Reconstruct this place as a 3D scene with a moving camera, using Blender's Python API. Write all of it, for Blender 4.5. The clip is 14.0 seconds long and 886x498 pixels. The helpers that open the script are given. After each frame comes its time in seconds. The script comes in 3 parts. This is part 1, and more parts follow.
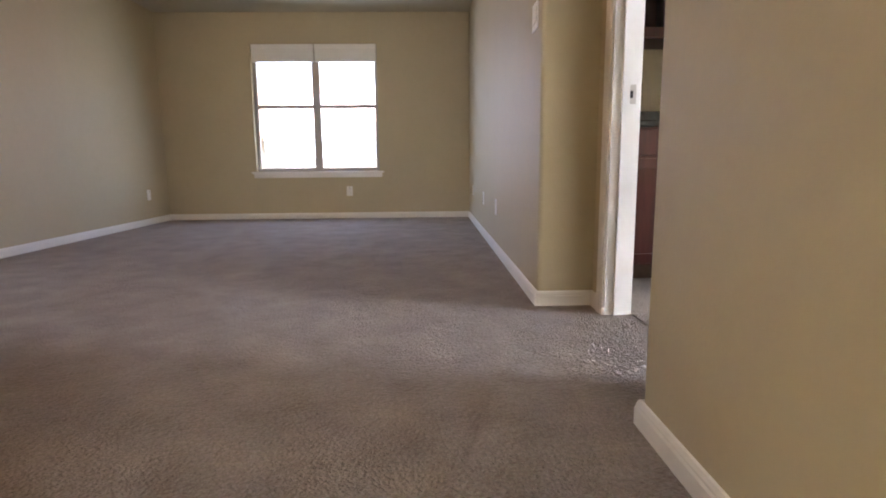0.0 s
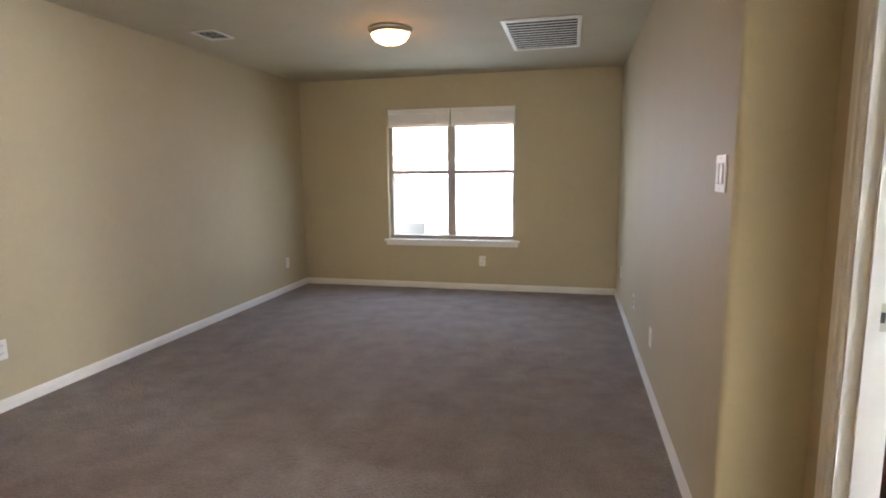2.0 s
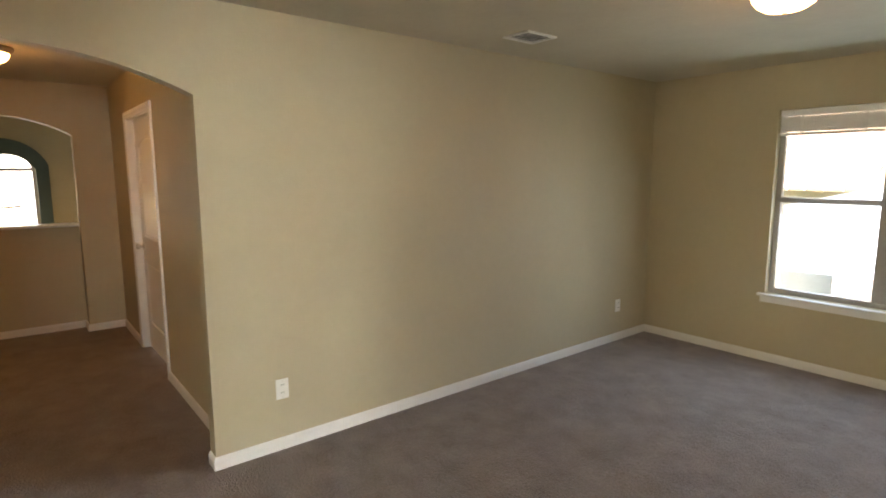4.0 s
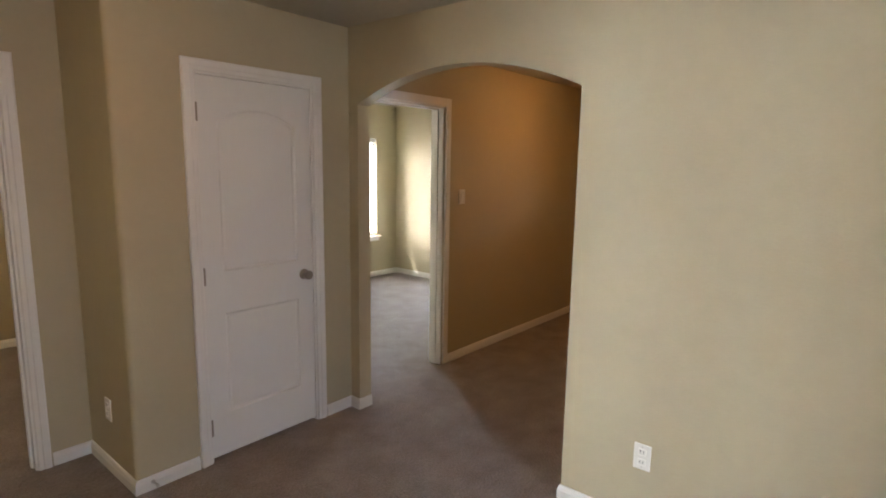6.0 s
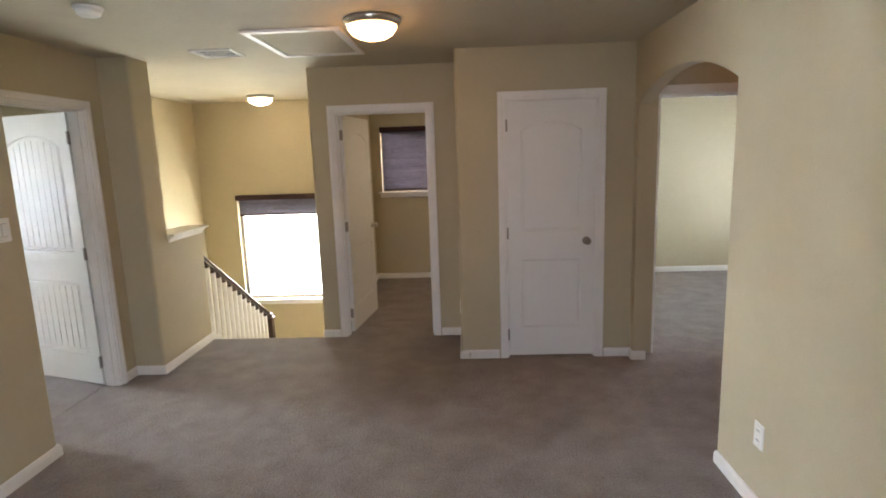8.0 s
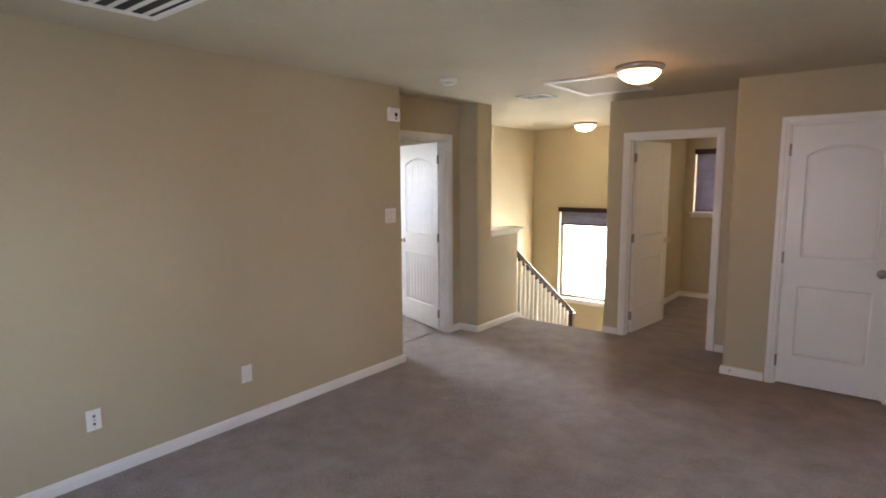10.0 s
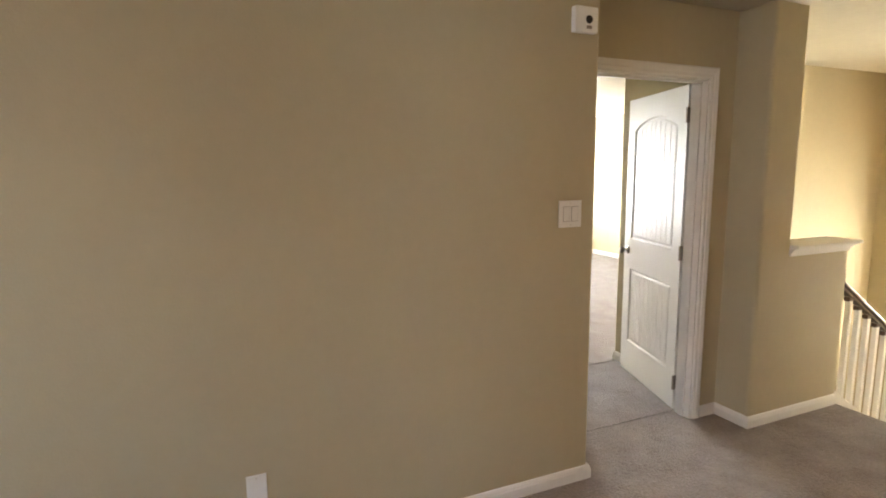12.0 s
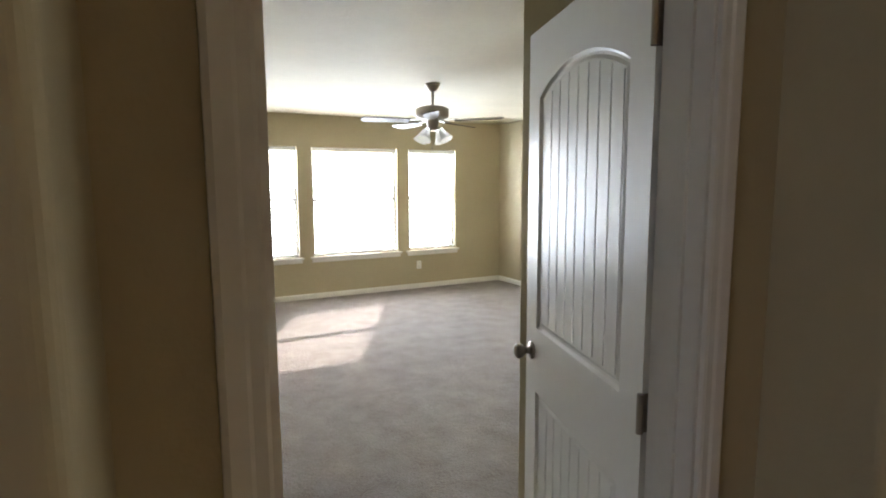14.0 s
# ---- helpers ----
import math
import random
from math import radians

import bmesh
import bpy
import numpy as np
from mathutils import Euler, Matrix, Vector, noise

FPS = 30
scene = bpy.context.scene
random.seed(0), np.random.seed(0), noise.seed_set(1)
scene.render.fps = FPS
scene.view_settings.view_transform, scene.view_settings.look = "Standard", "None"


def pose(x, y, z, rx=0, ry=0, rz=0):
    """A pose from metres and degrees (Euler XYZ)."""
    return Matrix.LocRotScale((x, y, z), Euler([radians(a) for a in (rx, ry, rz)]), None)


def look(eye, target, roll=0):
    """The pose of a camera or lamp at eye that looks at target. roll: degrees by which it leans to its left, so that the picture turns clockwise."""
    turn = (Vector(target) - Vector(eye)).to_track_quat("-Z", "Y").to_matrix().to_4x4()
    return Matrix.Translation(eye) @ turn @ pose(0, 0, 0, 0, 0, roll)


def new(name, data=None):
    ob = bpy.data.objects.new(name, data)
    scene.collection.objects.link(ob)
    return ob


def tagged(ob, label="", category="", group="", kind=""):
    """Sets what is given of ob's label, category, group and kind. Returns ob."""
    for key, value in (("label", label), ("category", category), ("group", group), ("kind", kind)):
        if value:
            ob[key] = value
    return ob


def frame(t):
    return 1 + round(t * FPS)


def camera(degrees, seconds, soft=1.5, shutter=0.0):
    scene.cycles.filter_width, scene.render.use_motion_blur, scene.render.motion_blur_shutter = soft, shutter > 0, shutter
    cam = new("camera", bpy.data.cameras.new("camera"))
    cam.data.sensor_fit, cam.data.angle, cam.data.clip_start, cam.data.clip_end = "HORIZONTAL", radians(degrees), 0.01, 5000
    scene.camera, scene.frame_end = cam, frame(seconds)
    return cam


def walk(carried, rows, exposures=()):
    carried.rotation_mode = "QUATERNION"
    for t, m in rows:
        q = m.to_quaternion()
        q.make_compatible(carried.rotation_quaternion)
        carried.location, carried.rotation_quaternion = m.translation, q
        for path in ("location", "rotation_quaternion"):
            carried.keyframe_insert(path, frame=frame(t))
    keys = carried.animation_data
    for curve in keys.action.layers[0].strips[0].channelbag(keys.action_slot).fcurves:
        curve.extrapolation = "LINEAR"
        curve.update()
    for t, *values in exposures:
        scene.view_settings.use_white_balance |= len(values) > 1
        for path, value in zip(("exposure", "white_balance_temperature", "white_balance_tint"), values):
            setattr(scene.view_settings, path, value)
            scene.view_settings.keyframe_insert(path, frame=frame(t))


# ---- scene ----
cam = camera(78.1, 14.0, soft=1.9)
PATH = [
    (0, (-0.518, -2.541, 0.684), (-0.466, -0.566, 0.37), -0.5),
    (0.5, (-0.495, -2.365, 0.928), (-0.434, -0.392, 0.605), -0.6),
    (1, (-0.455, -2.167, 1.139), (-0.463, -0.192, 0.825), -0.7),
    (1.2, (-0.483, -2.091, 1.164), (-0.555, -0.116, 0.857), -0.6),
    (1.5, (-0.52, -2.017, 1.29), (-0.699, -0.047, 0.999), -0.4),
    (2, (-0.494, -1.885, 1.369), (-0.95, 0.043, 1.091), -0.6),
    (2.2, (-0.481, -1.845, 1.394), (-1.039, 0.058, 1.132), -0.4),
    (4.3, (-0.882, -0.384, 1.636), (-2.616, 0.571, 1.349), -0.1),
    (4.5, (-0.946, -0.21, 1.648), (-2.788, 0.513, 1.36), 0.0),
    (4.6, (-0.964, -0.108, 1.637), (-2.851, 0.490, 1.353), 0.1),
    (5, (-1.03, 0.26, 1.625), (-3.012, 0.288, 1.352), 0.6),
    (5.5, (-1.205, 0.757, 1.62), (-3.059, 0.066, 1.32), 0.9),
    (6, (-1.421, 1.281, 1.632), (-2.935, 0.01, 1.327), 0.9),
    (6.3, (-1.507, 1.582, 1.641), (-2.773, 0.064, 1.334), 0.5),
    (6.5, (-1.623, 1.753, 1.612), (-2.696, 0.091, 1.317), 0.5),
    (7, (-1.96, 2.147, 1.578), (-2.585, 0.271, 1.277), 0.2),
    (7.5, (-2.157, 2.535, 1.654), (-2.436, 0.583, 1.315), 0.0),
    (7.6, (-2.2, 2.611, 1.669), (-2.4, 0.651, 1.326), -0.4),
    (9.8, (-3.378, 3.532, 1.636), (-2.279, 1.879, 1.386), -1.0),
    (10, (-3.315, 3.578, 1.657), (-2.079, 2.026, 1.407), -0.3),
    (10.2, (-3.264, 3.506, 1.584), (-1.843, 2.119, 1.35), -0.6),
    (10.5, (-3.105, 3.279, 1.557), (-1.444, 2.192, 1.311), -1.2),
    (11, (-2.738, 2.813, 1.57), (-0.904, 2.069, 1.286), -0.6),
    (11.5, (-2.467, 2.214, 1.6), (-0.612, 1.522, 1.317), -1.0),
    (12, (-2.091, 1.709, 1.563), (-0.278, 0.915, 1.276), -0.5),
    (12.5, (-1.685, 1.200, 1.568), (0.087, 0.324, 1.255), -0.5),
    (12.8, (-1.472, 0.884, 1.56), (0.281, -0.03, 1.261), -0.5),
    (13, (-1.325, 0.673, 1.548), (0.412, -0.281, 1.270), -0.4),
    (13.4, (-1.012, 0.335, 1.566), (0.720, -0.636, 1.321), -0.6),
    (13.5, (-0.920, 0.262, 1.566), (0.815, -0.702, 1.315), -0.6),
    (14, (-0.435, -0.06, 1.55), (1.325, -0.983, 1.311), -0.3),
]
walk(cam, [(t, look(eye, target, roll)) for t, eye, target, roll in PATH],
     exposures=[(0.0, 3.25, 6700, 27), (2.0, 3.25, 6900, 21), (4.5, 3.25, 7600, 15), (6.0, 3.35, 6750, 18), (7.5, 3.35, 6500, 17),
                (10.0, 3.3, 6550, 24), (11.0, 3.5, 6700, 22), (12.0, 3.4, 7500, 21), (13.0, 2.85, 7350, 19), (14.0, 1.95, 6700, 17)])

# ---- world and sun ----
world = bpy.data.worlds.new("sky")
scene.world = world
world.use_nodes = True
wn = world.node_tree.nodes
sky = wn.new("ShaderNodeTexSky")
sky.sky_type = "NISHITA"
sky.sun_disc = False
SUN_WAY = Vector((-1.0, 0.52, -0.68)).normalized()
sky.sun_elevation = math.asin(-SUN_WAY.z)
sky.sun_rotation = math.atan2(-SUN_WAY.x, -SUN_WAY.y)
world.node_tree.links.new(sky.outputs[0], wn["Background"].inputs[0])
wn["Background"].inputs[1].default_value = 0.15
sun = new("sun", bpy.data.lights.new("sun", "SUN"))
sun.data.energy, sun.data.angle, sun.data.color = 5.0, radians(0.4), (1.0, 0.95, 0.86)
sun.matrix_world = look((0, 0, 0), SUN_WAY)


def sky_lamp(x, y, z, aim, w, h, watts, colour=(0.86, 0.93, 1.0)):
    """Daylight in a window's opening."""
    la = bpy.data.lights.new("window_light", "AREA")
    la.shape, la.size, la.size_y, la.energy, la.color = "RECTANGLE", w, h, watts, colour
    ob = new("window_light", la)
    ob.matrix_world = look((x, y, z), (x + aim[0], y + aim[1], z + aim[2]))
    return ob


# ---- plan ----
ZC = 2.457           # ceiling
YN = 4.335           # loft north wall
XW = -3.73           # loft west wall
YS = -4.55           # south outside wall
BX, BY = 6.86, -4.90  # bedroom east and south walls
BED_WIN = ((-1.73, -1.00), (-3.15, -1.92), (-4.10, -3.33))
DH = 2.075           # doorway height
HX = -7.28           # hall end wall
WX = -7.25           # west room west wall
YB = 1.10            # bedroom alcove north wall
TOP_Y = -2.063       # edge of the top step
RISE, TREAD, STEPS = 0.178, 0.27, 7

for y0, y1 in BED_WIN:
    sky_lamp(BX + 0.17, (y0 + y1) / 2, 1.30, (-1, 0, -0.22), y1 - y0 + 0.1, 1.60, 48 * (y1 - y0), (0.72, 0.88, 1.0))
sky_lamp(-1.87, YN + 0.16, 1.36, (0.12, -1, -0.45), 1.4, 1.35, 3.4, (0.54, 0.75, 1.0))
sky_lamp(0.15, YS - 0.17, 0.40, (0, 1, -0.1), 1.4, 1.6, 15, (0.92, 1.0, 0.90))
sky_lamp(-6.46, YS - 0.17, 1.2, (0, 1, -0.1), 1.0, 1.6, 12, (0.68, 0.84, 1.0))
sky_lamp(-1.865, YS - 0.17, 1.61, (0, 1, -0.1), 1.2, 1.0, 9, (1.0, 0.96, 0.9))
sky_lamp(WX - 0.15, -3.06, 0.95, (1, 0, -0.1), 0.8, 1.8, 13, (0.70, 0.86, 1.0))
sky_lamp(-10.67, -0.60, 1.3, (1, 0, -0.1), 0.8, 1.4, 2.2)


# ---- materials ----
def material(name, colour, rough=0.6, metal=0.0, spec=0.5):
    m = bpy.data.materials.new(name)
    m.use_nodes = True
    b = m.node_tree.nodes["Principled BSDF"]
    b.inputs["Base Color"].default_value = (*colour, 1)
    b.inputs["Roughness"].default_value = rough
    b.inputs["Metallic"].default_value = metal
    b.inputs["Specular IOR Level"].default_value = spec
    return m


def node(m, kind, **values):
    n = m.node_tree.nodes.new(kind)
    for key, value in values.items():
        n.inputs[key.replace("_", " ")].default_value = value
    return n


def wire(m, a, b):
    m.node_tree.links.new(a, b)


def place(m, scale=(1, 1, 1)):
    c = m.node_tree.nodes.new("ShaderNodeTexCoord")
    p = m.node_tree.nodes.new("ShaderNodeMapping")
    p.inputs["Scale"].default_value = scale
    wire(m, c.outputs["Object"], p.inputs["Vector"])
    return p.outputs[0]


def mottled(name, dark, light, rough, big, fine, relief, deep=0.002, spec=0.4, stretch=(1, 1, 1), lean=0.7):
    """A surface with broad stains, fine grain and relief, sizes in metres."""
    m = material(name, light, rough, 0, spec)
    b = m.node_tree.nodes["Principled BSDF"]
    at = place(m, stretch)
    n1 = node(m, "ShaderNodeTexNoise", Scale=1 / big, Detail=5.0, Roughness=0.6)
    n2 = node(m, "ShaderNodeTexNoise", Scale=1 / fine, Detail=3.0, Roughness=0.6)
    n3 = node(m, "ShaderNodeTexNoise", Scale=1 / relief, Detail=2.0)
    for n in (n1, n2, n3):
        wire(m, at, n.inputs["Vector"])
    mix = m.node_tree.nodes.new("ShaderNodeMath")
    mix.operation = "MULTIPLY_ADD"
    mix.inputs[1].default_value = lean
    wire(m, n1.outputs[0], mix.inputs[0])
    sc = m.node_tree.nodes.new("ShaderNodeMath")
    sc.operation = "MULTIPLY"
    sc.inputs[1].default_value = 1 - lean
    wire(m, n2.outputs[0], sc.inputs[0])
    wire(m, sc.outputs[0], mix.inputs[2])
    ramp = m.node_tree.nodes.new("ShaderNodeValToRGB")
    ramp.color_ramp.elements[0].position, ramp.color_ramp.elements[0].color = 0.34, (*dark, 1)
    ramp.color_ramp.elements[1].position, ramp.color_ramp.elements[1].color = 0.66, (*light, 1)
    wire(m, mix.outputs[0], ramp.inputs[0])
    wire(m, ramp.outputs[0], b.inputs["Base Color"])
    bump = node(m, "ShaderNodeBump", Strength=0.6, Distance=deep)
    wire(m, n3.outputs[0], bump.inputs["Height"])
    wire(m, bump.outputs[0], b.inputs["Normal"])
    return m


def glowing(name, colour, strength):
    m = material(name, colour, 0.3)
    b = m.node_tree.nodes["Principled BSDF"]
    b.inputs["Emission Color"].default_value = (*colour, 1)
    b.inputs["Emission Strength"].default_value = strength
    return m


def glassy(name, tint=(1, 1, 1), rough=0.0):
    m = material(name, tint, rough)
    b = m.node_tree.nodes["Principled BSDF"]
    b.inputs["Transmission Weight"].default_value = 1.0
    b.inputs["IOR"].default_value = 1.15
    return m


def fabric(name, dark, light, through_light):
    """Woven shade cloth with level slubs that lets some daylight through."""
    m = mottled(name, dark, light, 0.9, 0.30, 0.02, 0.006, 0.001, 0.1, (0.35, 1, 6), 0.35)
    nodes = m.node_tree.nodes
    tr = nodes.new("ShaderNodeBsdfTranslucent")
    mx = nodes.new("ShaderNodeMixShader")
    mx.inputs[0].default_value = through_light
    ramp = [n for n in nodes if n.bl_idname == "ShaderNodeValToRGB"][0]
    wire(m, ramp.outputs[0], tr.inputs[0])
    wire(m, nodes["Principled BSDF"].outputs[0], mx.inputs[1])
    wire(m, tr.outputs[0], mx.inputs[2])
    wire(m, mx.outputs[0], nodes["Material Output"].inputs[0])
    return m


PAINT = mottled("tan_wall_paint", (0.448, 0.384, 0.252), (0.484, 0.416, 0.276), 0.62, 0.9, 0.05, 0.012, 0.0012)
CEIL = mottled("ceiling_texture", (0.46, 0.41, 0.305), (0.52, 0.465, 0.35), 0.85, 0.6, 0.04, 0.018, 0.004)
def pile(name, dark, light):
    """Cut-pile carpet: brushed patches, tufts and fibres."""
    m = mottled(name, dark, light, 0.98, 0.20, 0.013, 0.007, 0.016, 0.05, (1, 1, 1), 0.48)
    nodes = m.node_tree.nodes
    b = nodes["Principled BSDF"]
    b.inputs["Sheen Weight"].default_value = 0.25
    b.inputs["Sheen Roughness"].default_value = 0.6
    at = place(m, (1, 1, 1))
    v = node(m, "ShaderNodeTexVoronoi", Scale=85.0)
    n = node(m, "ShaderNodeTexNoise", Scale=8.0, Detail=7.0, Roughness=0.72, Distortion=1.2)
    wire(m, at, v.inputs["Vector"])
    wire(m, at, n.inputs["Vector"])
    add = nodes.new("ShaderNodeMath")
    add.operation = "MULTIPLY_ADD"
    add.inputs[1].default_value = 3.0
    wire(m, n.outputs[0], add.inputs[0])
    wire(m, v.outputs["Distance"], add.inputs[2])
    bump = node(m, "ShaderNodeBump", Strength=0.65, Distance=0.010)
    old = [k for k in nodes if k.bl_idname == "ShaderNodeBump" and k != bump][0]
    wire(m, add.outputs[0], bump.inputs["Height"])
    wire(m, old.outputs[0], bump.inputs["Normal"])
    wire(m, bump.outputs[0], b.inputs["Normal"])
    return m


CARPET = pile("taupe_carpet", (0.158, 0.127, 0.113), (0.350, 0.295, 0.270))
TRIM = mottled("white_trim_paint", (0.72, 0.70, 0.66), (0.78, 0.765, 0.73), 0.38, 0.4, 0.03, 0.02, 0.0003)
DOORW = mottled("white_door_paint", (0.725, 0.715, 0.68), (0.755, 0.745, 0.71), 0.33, 0.5, 0.03, 0.012, 0.0003, 0.5, (1, 1, 0.4))
CHERRY = mottled("cherry_wood", (0.042, 0.008, 0.006), (0.098, 0.019, 0.013), 0.32, 0.12, 0.015, 0.008, 0.0003, 0.5, (1, 1, 0.08))
STONE = mottled("black_counter", (0.008, 0.009, 0.011), (0.03, 0.034, 0.038), 0.15, 0.05, 0.006, 0.01, 0.0001)
DARKWOOD = mottled("dark_stained_wood", (0.035, 0.018, 0.010), (0.085, 0.045, 0.028), 0.35, 0.2, 0.02, 0.01, 0.0003, 0.5, (1, 0.1, 1))
VALANCE = mottled("brown_shade_cloth", (0.030, 0.016, 0.014), (0.060, 0.032, 0.028), 0.85, 0.1, 0.01, 0.006, 0.0008, 0.2, (0.3, 1, 6))
CLOTH = fabric("woven_shade", (0.10, 0.095, 0.12), (0.27, 0.255, 0.29), 0.36)
NICKEL = material("brushed_nickel", (0.55, 0.52, 0.47), 0.28, 1.0)
BRONZE = material("aged_metal", (0.32, 0.28, 0.24), 0.33, 1.0)
PLASTIC = mottled("white_plastic", (0.76, 0.75, 0.71), (0.80, 0.79, 0.755), 0.35, 0.2, 0.02, 0.01, 0.0001)
SLOT = material("dark_slot", (0.02, 0.02, 0.02), 0.8)
VINYL = mottled("window_vinyl", (0.36, 0.34, 0.31), (0.42, 0.40, 0.36), 0.45, 0.3, 0.02, 0.01, 0.0002)
BLIND = mottled("white_blind", (0.76, 0.75, 0.73), (0.82, 0.81, 0.79), 0.5, 0.3, 0.02, 0.01, 0.0002)
GLASS = glassy("window_glass")
FROST = glassy("frosted_glass", (0.95, 0.95, 0.95), 0.35)
DOME = glowing("lit_lamp_glass", (1.0, 0.54, 0.19), 2.4)
PALE_DOME = glowing("pale_lit_lamp_glass", (1.0, 0.80, 0.50), 3.0)
# glow of the added lamp that brightens the south room
FILL_DOME = glowing("fill_lamp_glass", (1.0, 0.80, 0.50), 6.5)
WARM_DOME = glowing("warm_lit_lamp_glass", (1.0, 0.48, 0.14), 3.4)
ROOFTILE = mottled("clay_roof", (0.42, 0.28, 0.20), (0.58, 0.42, 0.32), 0.85, 0.5, 0.05, 0.03, 0.004)
STUCCO = mottled("pale_stucco", (0.55, 0.50, 0.43), (0.63, 0.58, 0.50), 0.9, 0.6, 0.05, 0.02, 0.003)
STONEWALL = mottled("grey_stone", (0.16, 0.16, 0.17), (0.40, 0.39, 0.38), 0.9, 0.25, 0.05, 0.03, 0.006)
GRASS = mottled("lawn", (0.035, 0.06, 0.02), (0.08, 0.11, 0.04), 0.95, 2.0, 0.1, 0.05, 0.01)
# dark colour holds the shade of the backlit foyer wall
TEAL = mottled("dark_teal_shade", (0.045, 0.075, 0.075), (0.06, 0.095, 0.095), 0.6, 0.6, 0.05, 0.012, 0.001)


# ---- mesh helpers ----
def obj(name, bm, mat, parent=None, label="", smooth=False):
    bmesh.ops.recalc_face_normals(bm, faces=bm.faces)
    me = bpy.data.meshes.new(name)
    bm.to_mesh(me)
    bm.free()
    me.materials.append(mat)
    if smooth:
        for p in me.polygons:
            p.use_smooth = True
    ob = new(name, me)
    if parent:
        ob.parent = parent
    if label:
        ob["label"] = label
    return ob


part = obj


def structure(name, bm, mat, label="", category=""):
    return tagged(obj(name, bm, mat), label, category, kind="structure")


def thing(name, x, y, z, label, category, group="", kind="", rz=0):
    ob = new(name)
    ob.empty_display_size = 0.05
    ob.matrix_world = pose(x, y, z, 0, 0, rz)
    return tagged(ob, label, category, group, kind)


def box(bm, x0, x1, y0, y1, z0, z1, bevel=0.0):
    v = [bm.verts.new((x, y, z)) for x in (x0, x1) for y in (y0, y1) for z in (z0, z1)]
    f = [bm.faces.new([v[i] for i in q]) for q in
         ((0, 1, 3, 2), (4, 6, 7, 5), (0, 4, 5, 1), (2, 3, 7, 6), (0, 2, 6, 4), (1, 5, 7, 3))]
    if bevel:
        edges = {e for a in f for e in a.edges}
        bmesh.ops.bevel(bm, geom=list(edges), offset=bevel, segments=2, affect="EDGES", profile=0.5)
    return bm


def boxes(*rows, bevel=0.0):
    bm = bmesh.new()
    for r in rows:
        box(bm, *r, bevel=bevel)
    return bm


def extrude(bm, pts, axis, a, b):
    """A flat outline pushed from a to b along an axis; pts are the other two coordinates in order."""
    def at(p, h):
        return (h, *p) if axis == "x" else (p[0], h, p[1]) if axis == "y" else (*p, h)
    lo = [bm.verts.new(at(p, a)) for p in pts]
    hi = [bm.verts.new(at(p, b)) for p in pts]
    bm.faces.new(lo)
    bm.faces.new(hi[::-1])
    n = len(pts)
    for i in range(n):
        bm.faces.new((lo[i], lo[(i + 1) % n], hi[(i + 1) % n], hi[i]))
    return bm


def rounded(pts):
    """Plan outline; a point with a third value is rounded with that radius."""
    out = []
    for i, p in enumerate(pts):
        if len(p) < 3:
            out.append(p)
            continue
        a, c, b = Vector(pts[i - 1][:2]), Vector(p[:2]), Vector(pts[(i + 1) % len(pts)][:2])
        ua, ub, r = (a - c).normalized(), (b - c).normalized(), p[2]
        for k in range(7):
            s = k / 6 * math.pi / 2
            q = c + ua * r * (1 - math.sin(s)) + ub * r * (1 - math.cos(s))
            out.append((q.x, q.y))
    return out


def plan(name, pts, z0, z1, mat=None, label=""):
    return structure(name, extrude(bmesh.new(), rounded(pts), "z", z0, z1), mat or PAINT, label or "tan painted plaster wall", "wall")


def arc(u0, u1, spring, rise, n=24):
    """Points of a round or low segmental arch from u0 to u1."""
    c, h = (u0 + u1) / 2, (u1 - u0) / 2
    if rise >= h * 0.9:
        return [(c - h * math.cos(math.pi * k / n), spring + rise * max(0.0, math.sin(math.pi * k / n))) for k in range(n + 1)]
    r = (h * h + rise * rise) / (2 * rise)
    top = math.asin(h / r)
    return [(c + r * math.sin(top * (2 * k / n - 1)), spring + rise - r + r * math.cos(top * (2 * k / n - 1))) for k in range(n + 1)]


def wall(name, axis, a, b, u0, u1, z0, z1, holes=(), label="tan painted plaster wall"):
    """A straight wall from a to b across axis, with holes (u0, u1, z0, z1, rise of an arch)."""
    bm = bmesh.new()

    def slab(p0, p1, q0, q1):
        if p1 - p0 > 1e-4 and q1 - q0 > 1e-4:
            extrude(bm, [(p0, q0), (p1, q0), (p1, q1), (p0, q1)], axis, a, b)
    at = u0
    for h0, h1, k0, k1, rise in sorted(holes):
        slab(at, h0, z0, z1)
        slab(h0, h1, z0, k0)
        if rise:
            top = arc(h0, h1, k1, rise)
            for (p, q), (r, s) in zip(top, top[1:]):
                extrude(bm, [(p, q), (r, s), (r, z1), (p, z1)], axis, a, b)
        else:
            slab(h0, h1, k1, z1)
        at = h1
    slab(at, u1, z0, z1)
    bmesh.ops.remove_doubles(bm, verts=bm.verts, dist=1e-5)
    return structure(name, bm, PAINT, label, "wall")


def lathe(bm, rings, x=0, y=0, z=0, n=24, axis="z"):
    """A turned shape from (radius, height) rings."""
    loops = []
    for r, h in rings:
        loop = []
        for k in range(n):
            s = 2 * math.pi * k / n
            c, d = r * math.cos(s), r * math.sin(s)
            p = (c, d, h) if axis == "z" else (h, c, d) if axis == "x" else (c, h, d)
            loop.append(bm.verts.new((x + p[0], y + p[1], z + p[2])))
        loops.append(loop)
    for lo, hi in zip(loops, loops[1:]):
        for k in range(n):
            bm.faces.new((lo[k], lo[(k + 1) % n], hi[(k + 1) % n], hi[k]))
    bm.faces.new(loops[0][::-1])
    bm.faces.new(loops[-1])
    return bm


